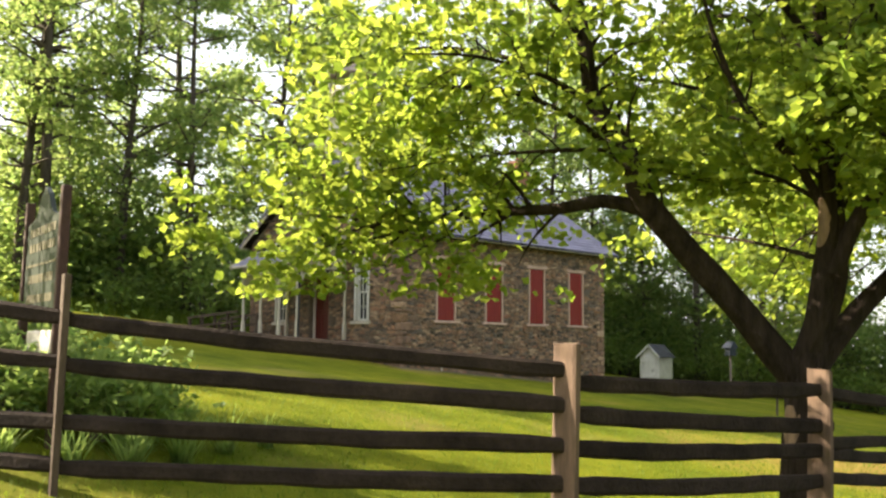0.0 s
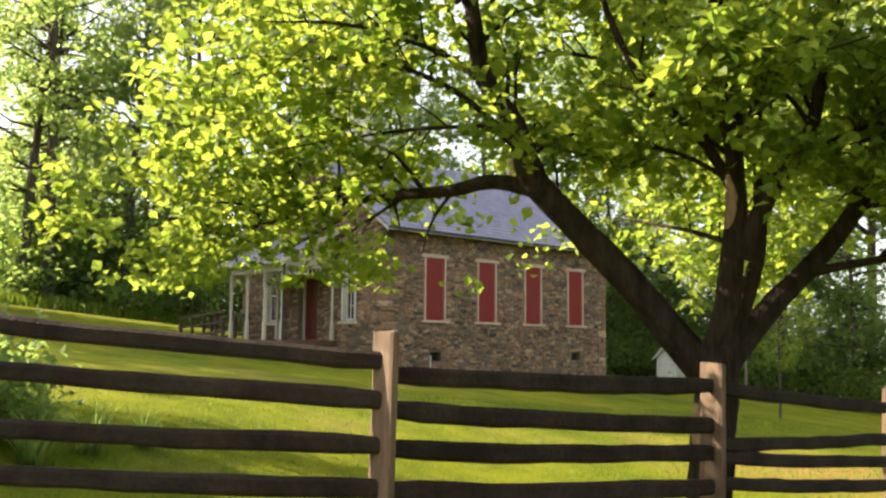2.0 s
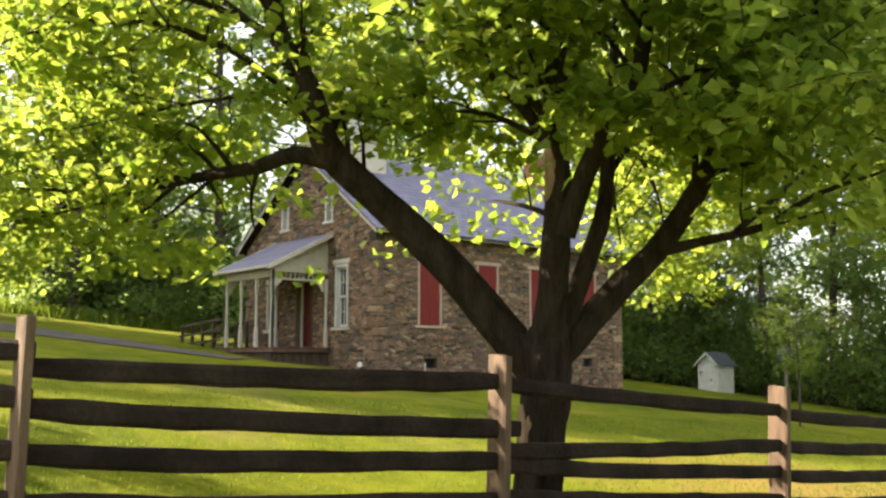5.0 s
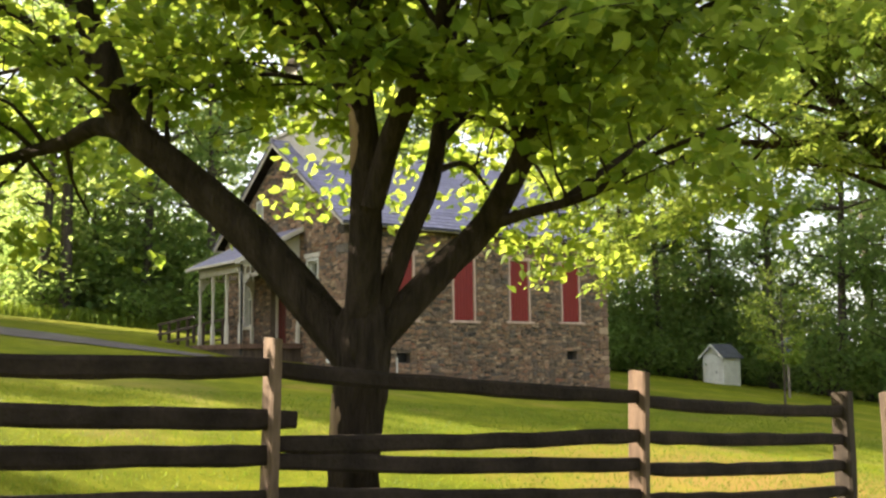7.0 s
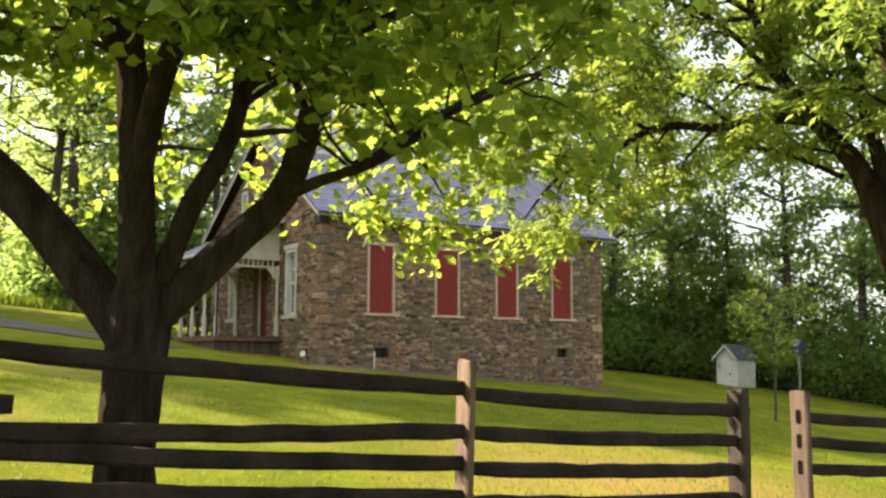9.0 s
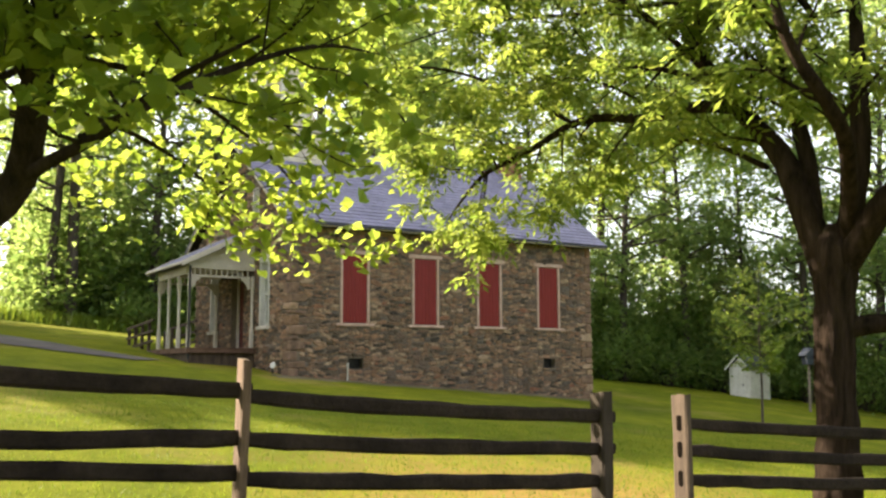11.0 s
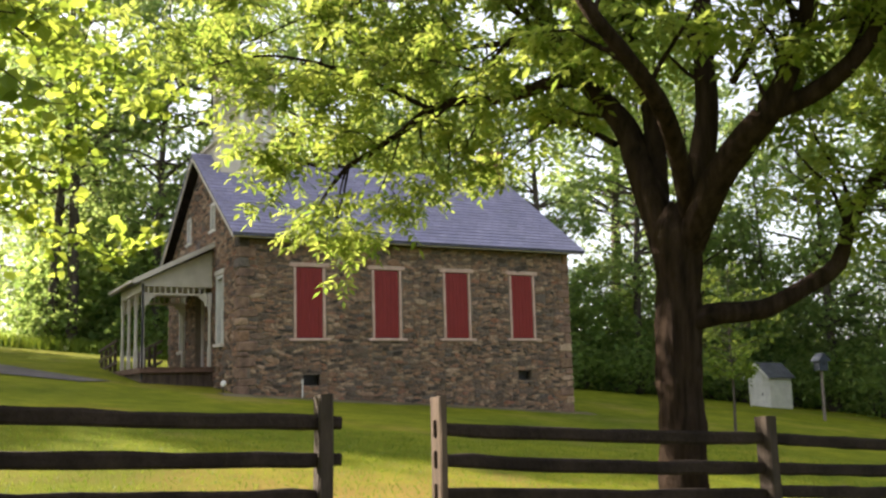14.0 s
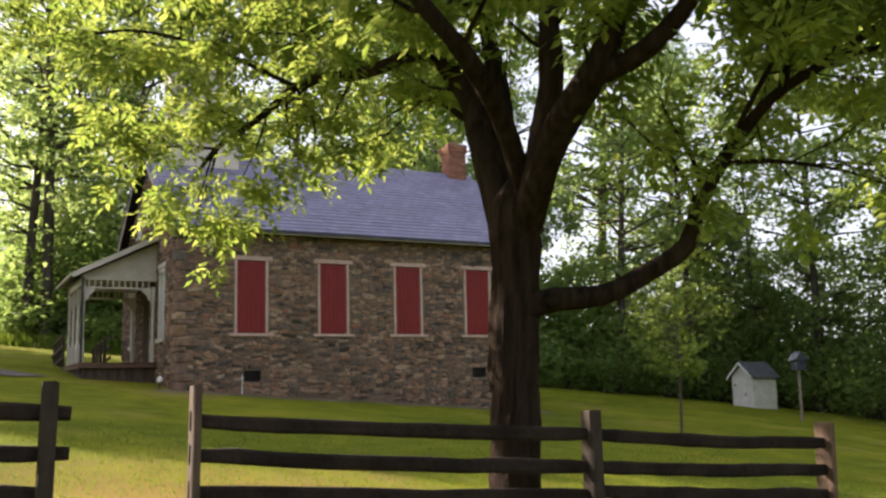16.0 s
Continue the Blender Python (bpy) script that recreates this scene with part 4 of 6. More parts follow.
GA, GB = ground_z(3.7, 9.95), ground_z(10.5, 16.9)
TRUNK_A = [((3.68, 9.95, GA - 0.2), 0.30), ((3.70, 9.95, GA + 0.15), 0.215), ((3.72, 9.93, GA + 0.6), 0.19), ((3.77, 9.90, 1.35), 0.195), ((3.80, 9.88, 1.72), 0.20), ((3.85, 9.86, 1.95), 0.13)]
LIMBS_A = [
    ([((3.74, 9.92, 1.50), 0.170), ((3.48, 9.95, 1.80), 0.160), ((2.95, 9.87, 2.41), 0.147), ((2.46, 9.72, 2.88), 0.136), ((2.06, 9.5, 3.24), 0.128), ((1.93, 9.5, 3.52), 0.110), ((1.84, 9.5, 3.82), 0.102), ((1.53, 9.6, 4.32), 0.090), ((1.44, 9.6, 4.85), 0.077), ((1.2, 9.5, 6.2), 0.058), ((0.9, 9.6, 7.8), 0.026)], 0.95),
    ([((2.10, 9.52, 3.20), 0.080), ((1.66, 9.75, 3.33), 0.074), ((1.25, 10.05, 3.29), 0.064), ((0.78, 10.35, 3.30), 0.055), ((0.02, 10.75, 3.27), 0.043), ((-0.66, 11.0, 3.21), 0.031), ((-1.4, 11.25, 3.10), 0.018), ((-2.3, 11.5, 2.9), 0.009)], 1.0),
    ([((3.76, 9.88, 1.70), 0.14), ((3.83, 9.72, 2.15), 0.122), ((3.86, 9.6, 2.65), 0.112), ((3.88, 9.5, 3.05), 0.10), ((3.85, 9.45, 3.5), 0.085), ((3.82, 9.4, 4.8), 0.07), ((3.7, 9.3, 6.2), 0.05), ((3.6, 9.3, 8.2), 0.02)], 0.9),
    ([((3.93, 9.52, 2.60), 0.088), ((4.09, 9.4, 3.08), 0.082), ((4.25, 9.3, 3.38), 0.074), ((4.47, 9.2, 3.75), 0.064), ((4.6, 9.15, 4.7), 0.045), ((4.7, 9.1, 6.2), 0.02)], 0.8),
    ([((3.86, 9.55, 3.25), 0.055), ((3.60, 9.42, 3.62), 0.050), ((3.34, 9.27, 3.83), 0.045), ((3.03, 9.1, 4.03), 0.040), ((2.78, 9.0, 4.39), 0.032), ((2.55, 8.9, 4.9), 0.022), ((2.3, 8.8, 5.8), 0.01)], 0.9),
    ([((3.86, 9.9, 1.66), 0.144), ((4.15, 10.0, 1.98), 0.120), ((4.42, 10.1, 2.28), 0.110), ((4.69, 10.1, 2.55), 0.102), ((4.98, 9.8, 2.98), 0.086), ((5.2, 9.6, 3.45), 0.074), ((5.55, 9.4, 4.1), 0.062), ((6.0, 9.2, 5.2), 0.048), ((6.5, 9.0, 6.8), 0.024)], 0.9),
    ([((4.69, 10.1, 2.53), 0.05), ((5.0, 9.95, 2.60), 0.042), ((5.49, 9.75, 2.70), 0.032), ((5.9, 9.7, 2.95), 0.022), ((6.5, 9.6, 3.15), 0.010)], 0.6),
    ([((3.93, 9.88, 1.92), 0.086), ((4.12, 9.9, 2.45), 0.078), ((4.26, 10.1, 2.9), 0.069), ((4.32, 10.3, 3.5), 0.057), ((4.4, 10.6, 4.6), 0.040), ((4.5, 11.0, 6.2), 0.017)], 0.8),
    ([((1.8, 9.5, 3.7), 0.035), ((1.2, 9.2, 4.1), 0.028), ((0.4, 9.2, 4.35), 0.02), ((-0.5, 9.3, 4.3), 0.012), ((-1.2, 9.4, 4.1), 0.006)], 1.0),
    ([((1.45, 9.5, 4.3), 0.035), ((0.7, 10.0, 4.9), 0.028), ((-0.3, 10.6, 5.2), 0.02), ((-1.4, 11.1, 5.1), 0.008)], 1.0),
    ([((3.88, 9.5, 3.8), 0.04), ((3.2, 9.9, 4.4), 0.03), ((2.5, 10.4, 4.8), 0.022), ((1.8, 11.0, 5.0), 0.01)], 0.95),
    ([((5.2, 9.6, 3.45), 0.04), ((5.9, 10.0, 3.9), 0.03), ((6.4, 10.1, 4.2), 0.02), ((6.8, 9.9, 4.4), 0.01)], 0.7),
    ([((3.9, 9.5, 3.2), 0.04), ((3.6, 8.9, 3.8), 0.03), ((3.4, 8.2, 4.3), 0.02), ((3.3, 7.6, 4.4), 0.01)], 0.8),
    ([((5.0, 9.8, 3.1), 0.035), ((5.4, 9.1, 3.7), 0.028), ((5.7, 8.4, 4.2), 0.02), ((5.9, 7.8, 4.3), 0.01)], 0.8),
    ([((3.88, 9.6, 2.75), 0.03), ((3.6, 10.5, 3.0), 0.022), ((3.35, 11.4, 3.2), 0.015), ((3.2, 12.2, 3.36), 0.009), ((3.1, 12.6, 3.42), 0.005)], 0.55),
    ([((4.3, 10.2, 3.0), 0.03), ((4.4, 11.2, 3.25), 0.024), ((4.5, 12.2, 3.2), 0.017), ((4.6, 13.0, 2.98), 0.011), ((4.65, 13.6, 2.75), 0.005)], 0.65),
    ([((4.32, 10.3, 3.5), 0.032), ((4.7, 11.5, 3.65), 0.025), ((5.0, 12.7, 3.45), 0.017), ((5.15, 13.5, 3.15), 0.010), ((5.2, 14.1, 2.9), 0.005)], 0.65),
    ([((4.4, 10.6, 4.6), 0.032), ((4.9, 11.8, 4.65), 0.025), ((5.3, 12.9, 4.4), 0.017), ((5.5, 13.6, 4.1), 0.010), ((5.6, 14.1, 3.8), 0.005)], 0.75),
    # the dense middle of the crown
    ([((3.85, 9.45, 3.5), 0.03), ((3.92, 8.95, 3.9), 0.024), ((4.2, 8.5, 4.15), 0.016), ((4.6, 8.2, 4.25), 0.006)], 1.0),
    ([((4.25, 9.3, 3.4), 0.03), ((4.7, 9.0, 3.65), 0.024), ((5.15, 8.75, 3.75), 0.016), ((5.6, 8.6, 3.7), 0.006)], 1.0),
    ([((4.98, 9.8, 2.98), 0.03), ((4.9, 9.3, 3.4), 0.024), ((4.75, 8.9, 3.65), 0.016), ((4.55, 8.6, 3.7), 0.006)], 1.0),
    ([((4.3, 10.2, 3.2), 0.03), ((4.6, 10.8, 3.7), 0.024), ((5.0, 11.3, 4.0), 0.016), ((5.4, 11.6, 4.1), 0.006)], 1.0),
    ([((3.87, 9.5, 3.3), 0.028), ((3.35, 9.6, 3.6), 0.022), ((2.85, 9.75, 3.68), 0.014), ((2.4, 9.95, 3.62), 0.006)], 1.0),
    ([((1.95, 9.5, 3.5), 0.028), ((2.3, 9.9, 3.8), 0.022), ((2.7, 10.2, 3.95), 0.014), ((3.1, 10.4, 3.95), 0.006)], 1.0),
    # low sprays that hang from the long side branch
    ([((1.25, 10.05, 3.28), 0.022), ((1.05, 10.5, 3.08), 0.016), ((0.95, 10.9, 2.92), 0.010), ((0.9, 11.2, 2.8), 0.005)], 1.0),
    ([((0.78, 10.35, 3.29), 0.022), ((0.45, 10.5, 3.10), 0.017), ((0.2, 10.6, 2.95), 0.011), ((-0.05, 10.7, 2.82), 0.005)], 1.0),
    ([((0.02, 10.75, 3.26), 0.022), ((-0.45, 10.6, 3.08), 0.017), ((-0.9, 10.5, 2.95), 0.011), ((-1.3, 10.4, 2.86), 0.005)], 1.0),
    ([((0.4, 10.55, 3.29), 0.022), ((0.0, 10.9, 3.40), 0.017), ((-0.5, 11.2, 3.42), 0.011), ((-1.0, 11.5, 3.35), 0.005)], 1.0),
    ([((-0.66, 11.0, 3.21), 0.02), ((-1.1, 10.8, 3.25), 0.015), ((-1.6, 10.6, 3.22), 0.010), ((-2.1, 10.5, 3.1), 0.005)], 1.0),
    ([((1.84, 9.5, 3.82), 0.03), ((1.35, 9.7, 3.85), 0.024), ((0.75, 9.9, 3.85), 0.018), ((0.1, 10.1, 3.8), 0.012), ((-0.6, 10.2, 3.7), 0.006)], 1.0),
    ([((1.53, 9.6, 4.32), 0.03), ((1.0, 9.3, 4.5), 0.024), ((0.3, 9.0, 4.6), 0.018), ((-0.4, 8.8, 4.55), 0.007)], 1.0),
    ([((1.3, 9.5, 5.0), 0.04), ((0.5, 9.2, 6.0), 0.03), ((-0.4, 9.0, 6.8), 0.02), ((-1.2, 8.9, 7.2), 0.008)], 1.0),
    ([((3.82, 9.4, 4.8), 0.045), ((2.9, 8.9, 5.6), 0.035), ((1.9, 8.5, 6.2), 0.022), ((1.0, 8.3, 6.5), 0.008)], 1.0),
    ([((3.75, 9.35, 5.5), 0.045), ((2.8, 10.2, 6.3), 0.035), ((1.8, 10.8, 6.8), 0.022), ((0.8, 11.2, 7.0), 0.008)], 1.0),
    ([((3.7, 9.3, 6.2), 0.04), ((2.7, 9.2, 7.0), 0.03), ((1.6, 9.1, 7.6), 0.02), ((0.6, 9.0, 7.9), 0.008)], 1.0),
    ([((4.3, 9.3, 4.8), 0.04), ((3.9, 8.5, 5.5), 0.03), ((3.2, 7.8, 6.1), 0.02), ((2.5, 7.4, 6.4), 0.008)], 1.0),
    ([((5.3, 9.8, 2.68), 0.03), ((5.9, 10.3, 3.2), 0.024), ((6.3, 11.0, 3.6), 0.016), ((6.5, 11.8, 3.8), 0.006)], 0.5),
    ([((5.55, 9.4, 4.1), 0.04), ((6.2, 10.0, 4.7), 0.03), ((6.6, 10.8, 5.0), 0.02), ((6.8, 11.6, 5.0), 0.008)], 0.6),
    ([((3.82, 9.4, 4.8), 0.045), ((3.4, 10.5, 5.6), 0.034), ((3.1, 11.7, 6.0), 0.02), ((2.8, 12.6, 6.0), 0.008)], 0.9),
    ([((3.7, 9.3, 6.2), 0.04), ((3.9, 10.2, 7.2), 0.03), ((4.2, 11.2, 7.8), 0.02), ((4.6, 12.0, 8.0), 0.008)], 0.9),
    ([((1.1, 9.5, 6.2), 0.04), ((1.6, 10.4, 6.9), 0.03), ((2.2, 11.3, 7.3), 0.02), ((2.8, 12.0, 7.4), 0.008)], 0.9),
]
TRUNK_B = [((10.46, 16.9, GB - 0.2), 0.36), ((10.48, 16.88, GB + 0.15), 0.27), ((10.50, 16.86, 0.6), 0.232), ((10.51, 16.84, 1.6), 0.222), ((10.54, 16.84, 2.3), 0.225), ((10.56, 16.82, 2.75), 0.25), ((10.57, 16.82, 3.0), 0.20), ((10.58, 16.82, 3.15), 0.10)]
LIMBS_B = [
    ([((10.47, 16.92, 2.60), 0.185), ((10.33, 16.95, 3.15), 0.172), ((10.18, 17.05, 3.65), 0.158), ((10.02, 17.2, 4.15), 0.138), ((9.53, 17.42, 4.86), 0.107), ((9.10, 17.5, 5.6), 0.081), ((8.8, 17.65, 6.6), 0.055), ((8.5, 17.8, 8.2), 0.023)], 0.9),
    ([((9.55, 17.5, 4.82), 0.091), ((9.15, 17.75, 4.93), 0.083), ((8.7, 17.95, 4.90), 0.074), ((8.3, 18.1, 4.90), 0.069), ((7.85, 18.3, 5.00), 0.063), ((7.38, 18.43, 4.97), 0.057), ((6.9, 18.6, 4.75), 0.048), ((6.4, 18.7, 4.52), 0.040), ((6.03, 18.8, 4.38), 0.033), ((5.7, 18.85, 4.05), 0.023), ((5.4, 18.9, 3.65), 0.010)], 0.5),
    ([((6.03, 18.8, 4.38), 0.022), ((5.5, 18.8, 4.46), 0.016), ((4.8, 18.7, 4.48), 0.007)], 0.8),
    ([((6.05, 18.8, 4.38), 0.018), ((6.02, 18.7, 4.0), 0.014), ((5.95, 18.6, 3.6), 0.010), ((5.9, 18.55, 3.25), 0.004)], 1.0),
    ([((6.9, 18.6, 4.75), 0.018), ((6.75, 18.6, 4.3), 0.013), ((6.55, 18.6, 3.9), 0.006)], 0.8),
    ([((8.55, 18.0, 4.90), 0.026), ((8.1, 17.9, 5.25), 0.022), ((7.55, 17.8, 5.42), 0.016), ((6.9, 17.7, 5.45), 0.007)], 0.7),
    ([((9.05, 17.55, 5.70), 0.030), ((8.75, 17.5, 5.5), 0.026), ((8.4, 17.5, 5.15), 0.018), ((8.25, 17.5, 5.05), 0.010)], 0.3),
    ([((7.38, 18.43, 4.97), 0.018), ((7.6, 18.5, 4.5), 0.013), ((7.55, 18.6, 4.05), 0.006)], 0.8),
    # the stem behind the left fork, and the upright one in the middle
    ([((10.36, 16.98, 3.0), 0.13), ((10.36, 17.1, 3.7), 0.115), ((10.32, 17.2, 4.25), 0.10), ((10.16, 17.3, 5.0), 0.08), ((10.0, 17.4, 6.2), 0.05), ((9.9, 17.5, 8.0), 0.02)], 0.8),
    ([((10.68, 16.85, 2.85), 0.15), ((10.80, 16.88, 3.45), 0.138), ((10.92, 16.9, 4.12), 0.122), ((10.92, 16.9, 4.8), 0.105), ((10.95, 17.0, 5.8), 0.07), ((10.9, 17.1, 8.0), 0.02)], 0.8),
    # the limb that rises towards the road and then leans over the lawn
    ([((10.70, 16.7, 2.95), 0.105), ((10.63, 16.15, 3.5), 0.095), ((10.50, 15.55, 3.9), 0.085), ((10.22, 15.2, 4.3), 0.074), ((9.92, 14.95, 4.72), 0.062), ((9.7, 14.8, 5.4), 0.045), ((9.4, 14.7, 6.8), 0.018)], 0.7),
    # the forked limb on the far side
    ([((10.68, 16.75, 2.70), 0.165), ((10.96, 16.3, 3.22), 0.150), ((11.28, 15.95, 3.58), 0.138), ((11.52, 15.75, 3.80), 0.118), ((11.74, 15.7, 4.25), 0.095), ((11.92, 15.6, 4.9), 0.075), ((12.0, 15.6, 6.4), 0.032)], 0.9),
    ([((11.46, 15.8, 3.76), 0.105), ((11.82, 15.7, 3.84), 0.092), ((12.15, 15.6, 4.04), 0.080), ((12.5, 15.5, 4.5), 0.062), ((12.9, 15.5, 5.6), 0.03)], 0.9),
    ([((10.62, 16.82, 1.92), 0.135), ((10.95, 16.85, 1.99), 0.115), ((11.35, 16.95, 2.02), 0.101), ((11.75, 17.05, 2.22), 0.092), ((12.12, 17.13, 2.47), 0.086), ((12.24, 17.15, 2.82), 0.075), ((12.5, 17.15, 3.28), 0.066), ((12.95, 16.9, 3.75), 0.054), ((13.5, 16.8, 4.05), 0.041), ((14.2, 16.8, 4.45), 0.024), ((15.0, 16.9, 4.6), 0.011)], 0.7),
    ([((9.3, 17.6, 5.2), 0.045), ((8.4, 18.3, 5.7), 0.035), ((7.2, 18.9, 5.9), 0.022), ((6.0, 19.2, 5.7), 0.008)], 1.0),
    ([((9.9, 17.4, 4.0), 0.04), ((9.2, 18.4, 4.6), 0.03), ((8.4, 19.5, 4.9), 0.02), ((7.6, 20.3, 4.9), 0.008)], 0.8),
    ([((11.2, 16.8, 4.4), 0.045), ((11.6, 16.0, 4.8), 0.035), ((12.1, 15.3, 5.0), 0.022), ((12.6, 14.8, 5.0), 0.008)], 0.9),
    ([((12.4, 17.0, 3.2), 0.03), ((13.0, 17.5, 3.3), 0.022), ((13.8, 18.0, 3.2), 0.014), ((14.4, 18.4, 2.9), 0.006)], 0.9),
    ([((12.1, 17.0, 5.0), 0.04), ((12.9, 17.3, 5.3), 0.03), ((13.9, 17.6, 5.4), 0.018), ((14.8, 17.9, 5.2), 0.008)], 0.9),
    ([((12.5, 17.1, 3.3), 0.03), ((13.0, 16.5, 4.0), 0.024), ((13.6, 15.9, 4.5), 0.016), ((14.2, 15.4, 4.7), 0.006)], 1.0),
    ([((13.0, 16.9, 3.75), 0.03), ((13.2, 17.6, 4.4), 0.024), ((13.5, 18.4, 4.8), 0.016), ((13.8, 19.0, 4.9), 0.006)], 1.0),
    ([((11.95, 15.6, 5.4), 0.035), ((12.8, 16.2, 5.6), 0.028), ((13.8, 16.6, 5.8), 0.018), ((14.6, 16.8, 5.7), 0.007)], 1.0),
    ([((11.9, 15.6, 4.9), 0.035), ((12.4, 16.5, 5.1), 0.028), ((13.0, 17.4, 5.1), 0.018), ((13.6, 18.2, 4.9), 0.007)], 1.0),
    ([((13.5, 16.8, 4.05), 0.028), ((14.2, 16.2, 3.9), 0.02), ((14.8, 15.8, 3.6), 0.012), ((15.2, 15.5, 3.2), 0.005)], 1.0),
    ([((7.4, 18.4, 4.95), 0.035), ((6.5, 18.0, 5.4), 0.026), ((5.4, 17.7, 5.7), 0.018), ((4.2, 17.6, 5.6), 0.007)], 0.9),
    ([((8.9, 17.7, 6.4), 0.04), ((7.4, 18.4, 6.6), 0.03), ((5.8, 18.7, 6.7), 0.02), ((4.4, 18.8, 6.4), 0.007)], 0.9),
    ([((8.9, 17.7, 6.4), 0.045), ((7.8, 17.5, 7.1), 0.035), ((6.6, 17.2, 7.4), 0.022), ((5.3, 17.0, 7.3), 0.008)], 1.0),
    ([((9.25, 17.6, 5.3), 0.045), ((8.2, 17.1, 6.2), 0.035), ((7.0, 16.8, 6.6), 0.022), ((5.9, 16.6, 6.6), 0.008)], 0.7),
    ([((10.5, 17.1, 5.8), 0.045), ((9.6, 16.2, 6.7), 0.035), ((8.6, 15.6, 7.2), 0.022), ((7.5, 15.2, 7.3), 0.008)], 1.0),
    ([((10.5, 17.1, 5.4), 0.045), ((10.0, 18.2, 6.2), 0.035), ((9.5, 19.4, 6.7), 0.022), ((9.0, 20.5, 6.8), 0.008)], 1.0),
    ([((11.25, 16.7, 5.6), 0.045), ((12.0, 17.6, 6.4), 0.035), ((12.8, 18.5, 6.8), 0.022), ((13.6, 19.2, 6.8), 0.008)], 1.0),
]
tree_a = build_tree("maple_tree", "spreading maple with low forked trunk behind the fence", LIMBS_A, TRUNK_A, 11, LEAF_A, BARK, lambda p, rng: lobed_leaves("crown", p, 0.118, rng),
                    lambda p: (p[:, 2] > 2.35) & (p[:, 0] + 0.40 * (p[:, 1] - 10) < 7.6 + 0.4 * np.sin(p[:, 2] * 5)) & ~((p[:, 1] > 10.6) & (p[:, 0] > 0.9) & (p[:, 0] < 4.1) & (p[:, 2] < 4.3) & (np.sin(p[:, 0] * 977 + p[:, 1] * 577) > -0.1)), 2.5, gap=0.155, reach=1.05, twig=0.46, leaves=lambda p: 21 if p[1] > 11.3 and p[0] > 3.1 else 32 if p[0] > 3.1 and p[2] > 2.9 else 17 if p[2] > 3.8 else 24, spread=0.12, start=0.28)
def sunlit_bark_patch(tree, line, z0, z1, facing, half, grow_by):
    """Pale colour for sunlit and peeled bark: a shallow shell on one side of a stem."""
    rings = [(np.asarray(p, float), r) for p, r in spline(line, 0.03) if z0 < p[2] < z1]
    bm = bmesh.new()
    rows, n = [], 10
    for i, (p, r) in enumerate(rings):
        f = (i + 0.5) / len(rings)
        wide = half * math.sqrt(max(0.02, 1 - (2 * f - 1) ** 2)) * (1 + 0.3 * noise.noise(Vector((f * 6, 0, 2))))
        row = []
        for k in range(n + 1):
            w = radians(facing + wide * (2 * k / n - 1))
            rr = r * (grow_by - 0.06 * abs(2 * k / n - 1) ** 3)
            row.append(bm.verts.new((p[0] + rr * math.cos(w), p[1] + rr * math.sin(w), p[2])))
        rows.append(row)
    for a, b in zip(rows, rows[1:]):
        for k in range(n):
            bm.faces.new((a[k], a[k + 1], b[k + 1], b[k]))
    part("sunlit_bark_patch", bm, SUNLIT_BARK, tree, "pale patch for peeled bark and sunlight put into the colour", smooth=True)


# peeled bark on the leader, paler on its sunlit side
sunlit_bark_patch(tree_a, LIMBS_A[2][0], 2.86, 3.36, 205, 52, 1.09)
# sunlit left edge of the trunk foot, put into the colour
sunlit_bark_patch(tree_a, TRUNK_A, 0.85, 1.30, 200, 40, 1.07)
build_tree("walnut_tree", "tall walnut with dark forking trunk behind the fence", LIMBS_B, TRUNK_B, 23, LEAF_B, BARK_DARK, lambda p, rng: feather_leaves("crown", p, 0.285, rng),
                    lambda p: p[:, 2] > 2.5, 2.6, gap=0.19, reach=1.1, twig=0.52, leaves=lambda p: 6, spread=0.05, start=0.28)


def forest_tree(name, seed, height, crown_from, radius, clumps, per, size, mat, bark, trunk_r):
    """A tall wood-edge tree: tapered trunk, limbs, and a crown of leaf clumps with gaps."""
    rng = np.random.default_rng(seed)
    tree = empty(name, Matrix.Identity(4), "tall broadleaf woodland tree in full leaf", "tree", "woodland trees")
    bend = rng.normal(size=2) * 0.5
    line = [((0, 0, -0.6), trunk_r * 1.3), ((0, 0, 0.6), trunk_r), ((bend[0] * 0.3, bend[1] * 0.3, height * 0.35), trunk_r * 0.75), ((bend[0], bend[1], height * 0.7), trunk_r * 0.42), ((bend[0] * 1.3, bend[1] * 1.3, height), 0.03)]
    sm = spline(line, 0.9)
    s = Soup()
    s.tube(sm, 8, rng, 0.06)
    part("trunk", s.mesh("trunk"), bark, tree, smooth=True)
    s, spots = Soup(), []
    for k in range(clumps):
        f = rng.uniform(crown_from, 1.0)
        p, r = sm[min(int(f * len(sm)), len(sm) - 1)]
        w = rng.uniform(0, 2 * math.pi)
        g = (f - crown_from) / (1 - crown_from)
        reach = radius * (0.35 + 0.9 * math.sin(math.pi * min(1, 0.15 + 0.8 * g))) * rng.uniform(0.35, 1.05)
        q = np.array(p) + np.array([math.cos(w) * reach, math.sin(w) * reach, reach * rng.uniform(0.0, 0.6)])
        if reach > 1.0:
            mid = (np.array(p) + q) / 2 + rng.normal(size=3) * 0.25
            s.tube([(np.array(p), min(0.10, r * 0.6)), (mid, min(0.06, r * 0.4)), (q, 0.012)], 4)
        spots.append(q + rng.normal(size=(per, 3)) * np.array([0.60, 0.60, 0.36]) * rng.uniform(0.6, 1.3))
    tagged(part("branchwork", s.mesh("branchwork"), bark, tree), kind="stuff")
    part("crown", leaf_mesh("crown", np.concatenate(spots), size, rng, 0.7, 0.4), mat, tree)
    return tree


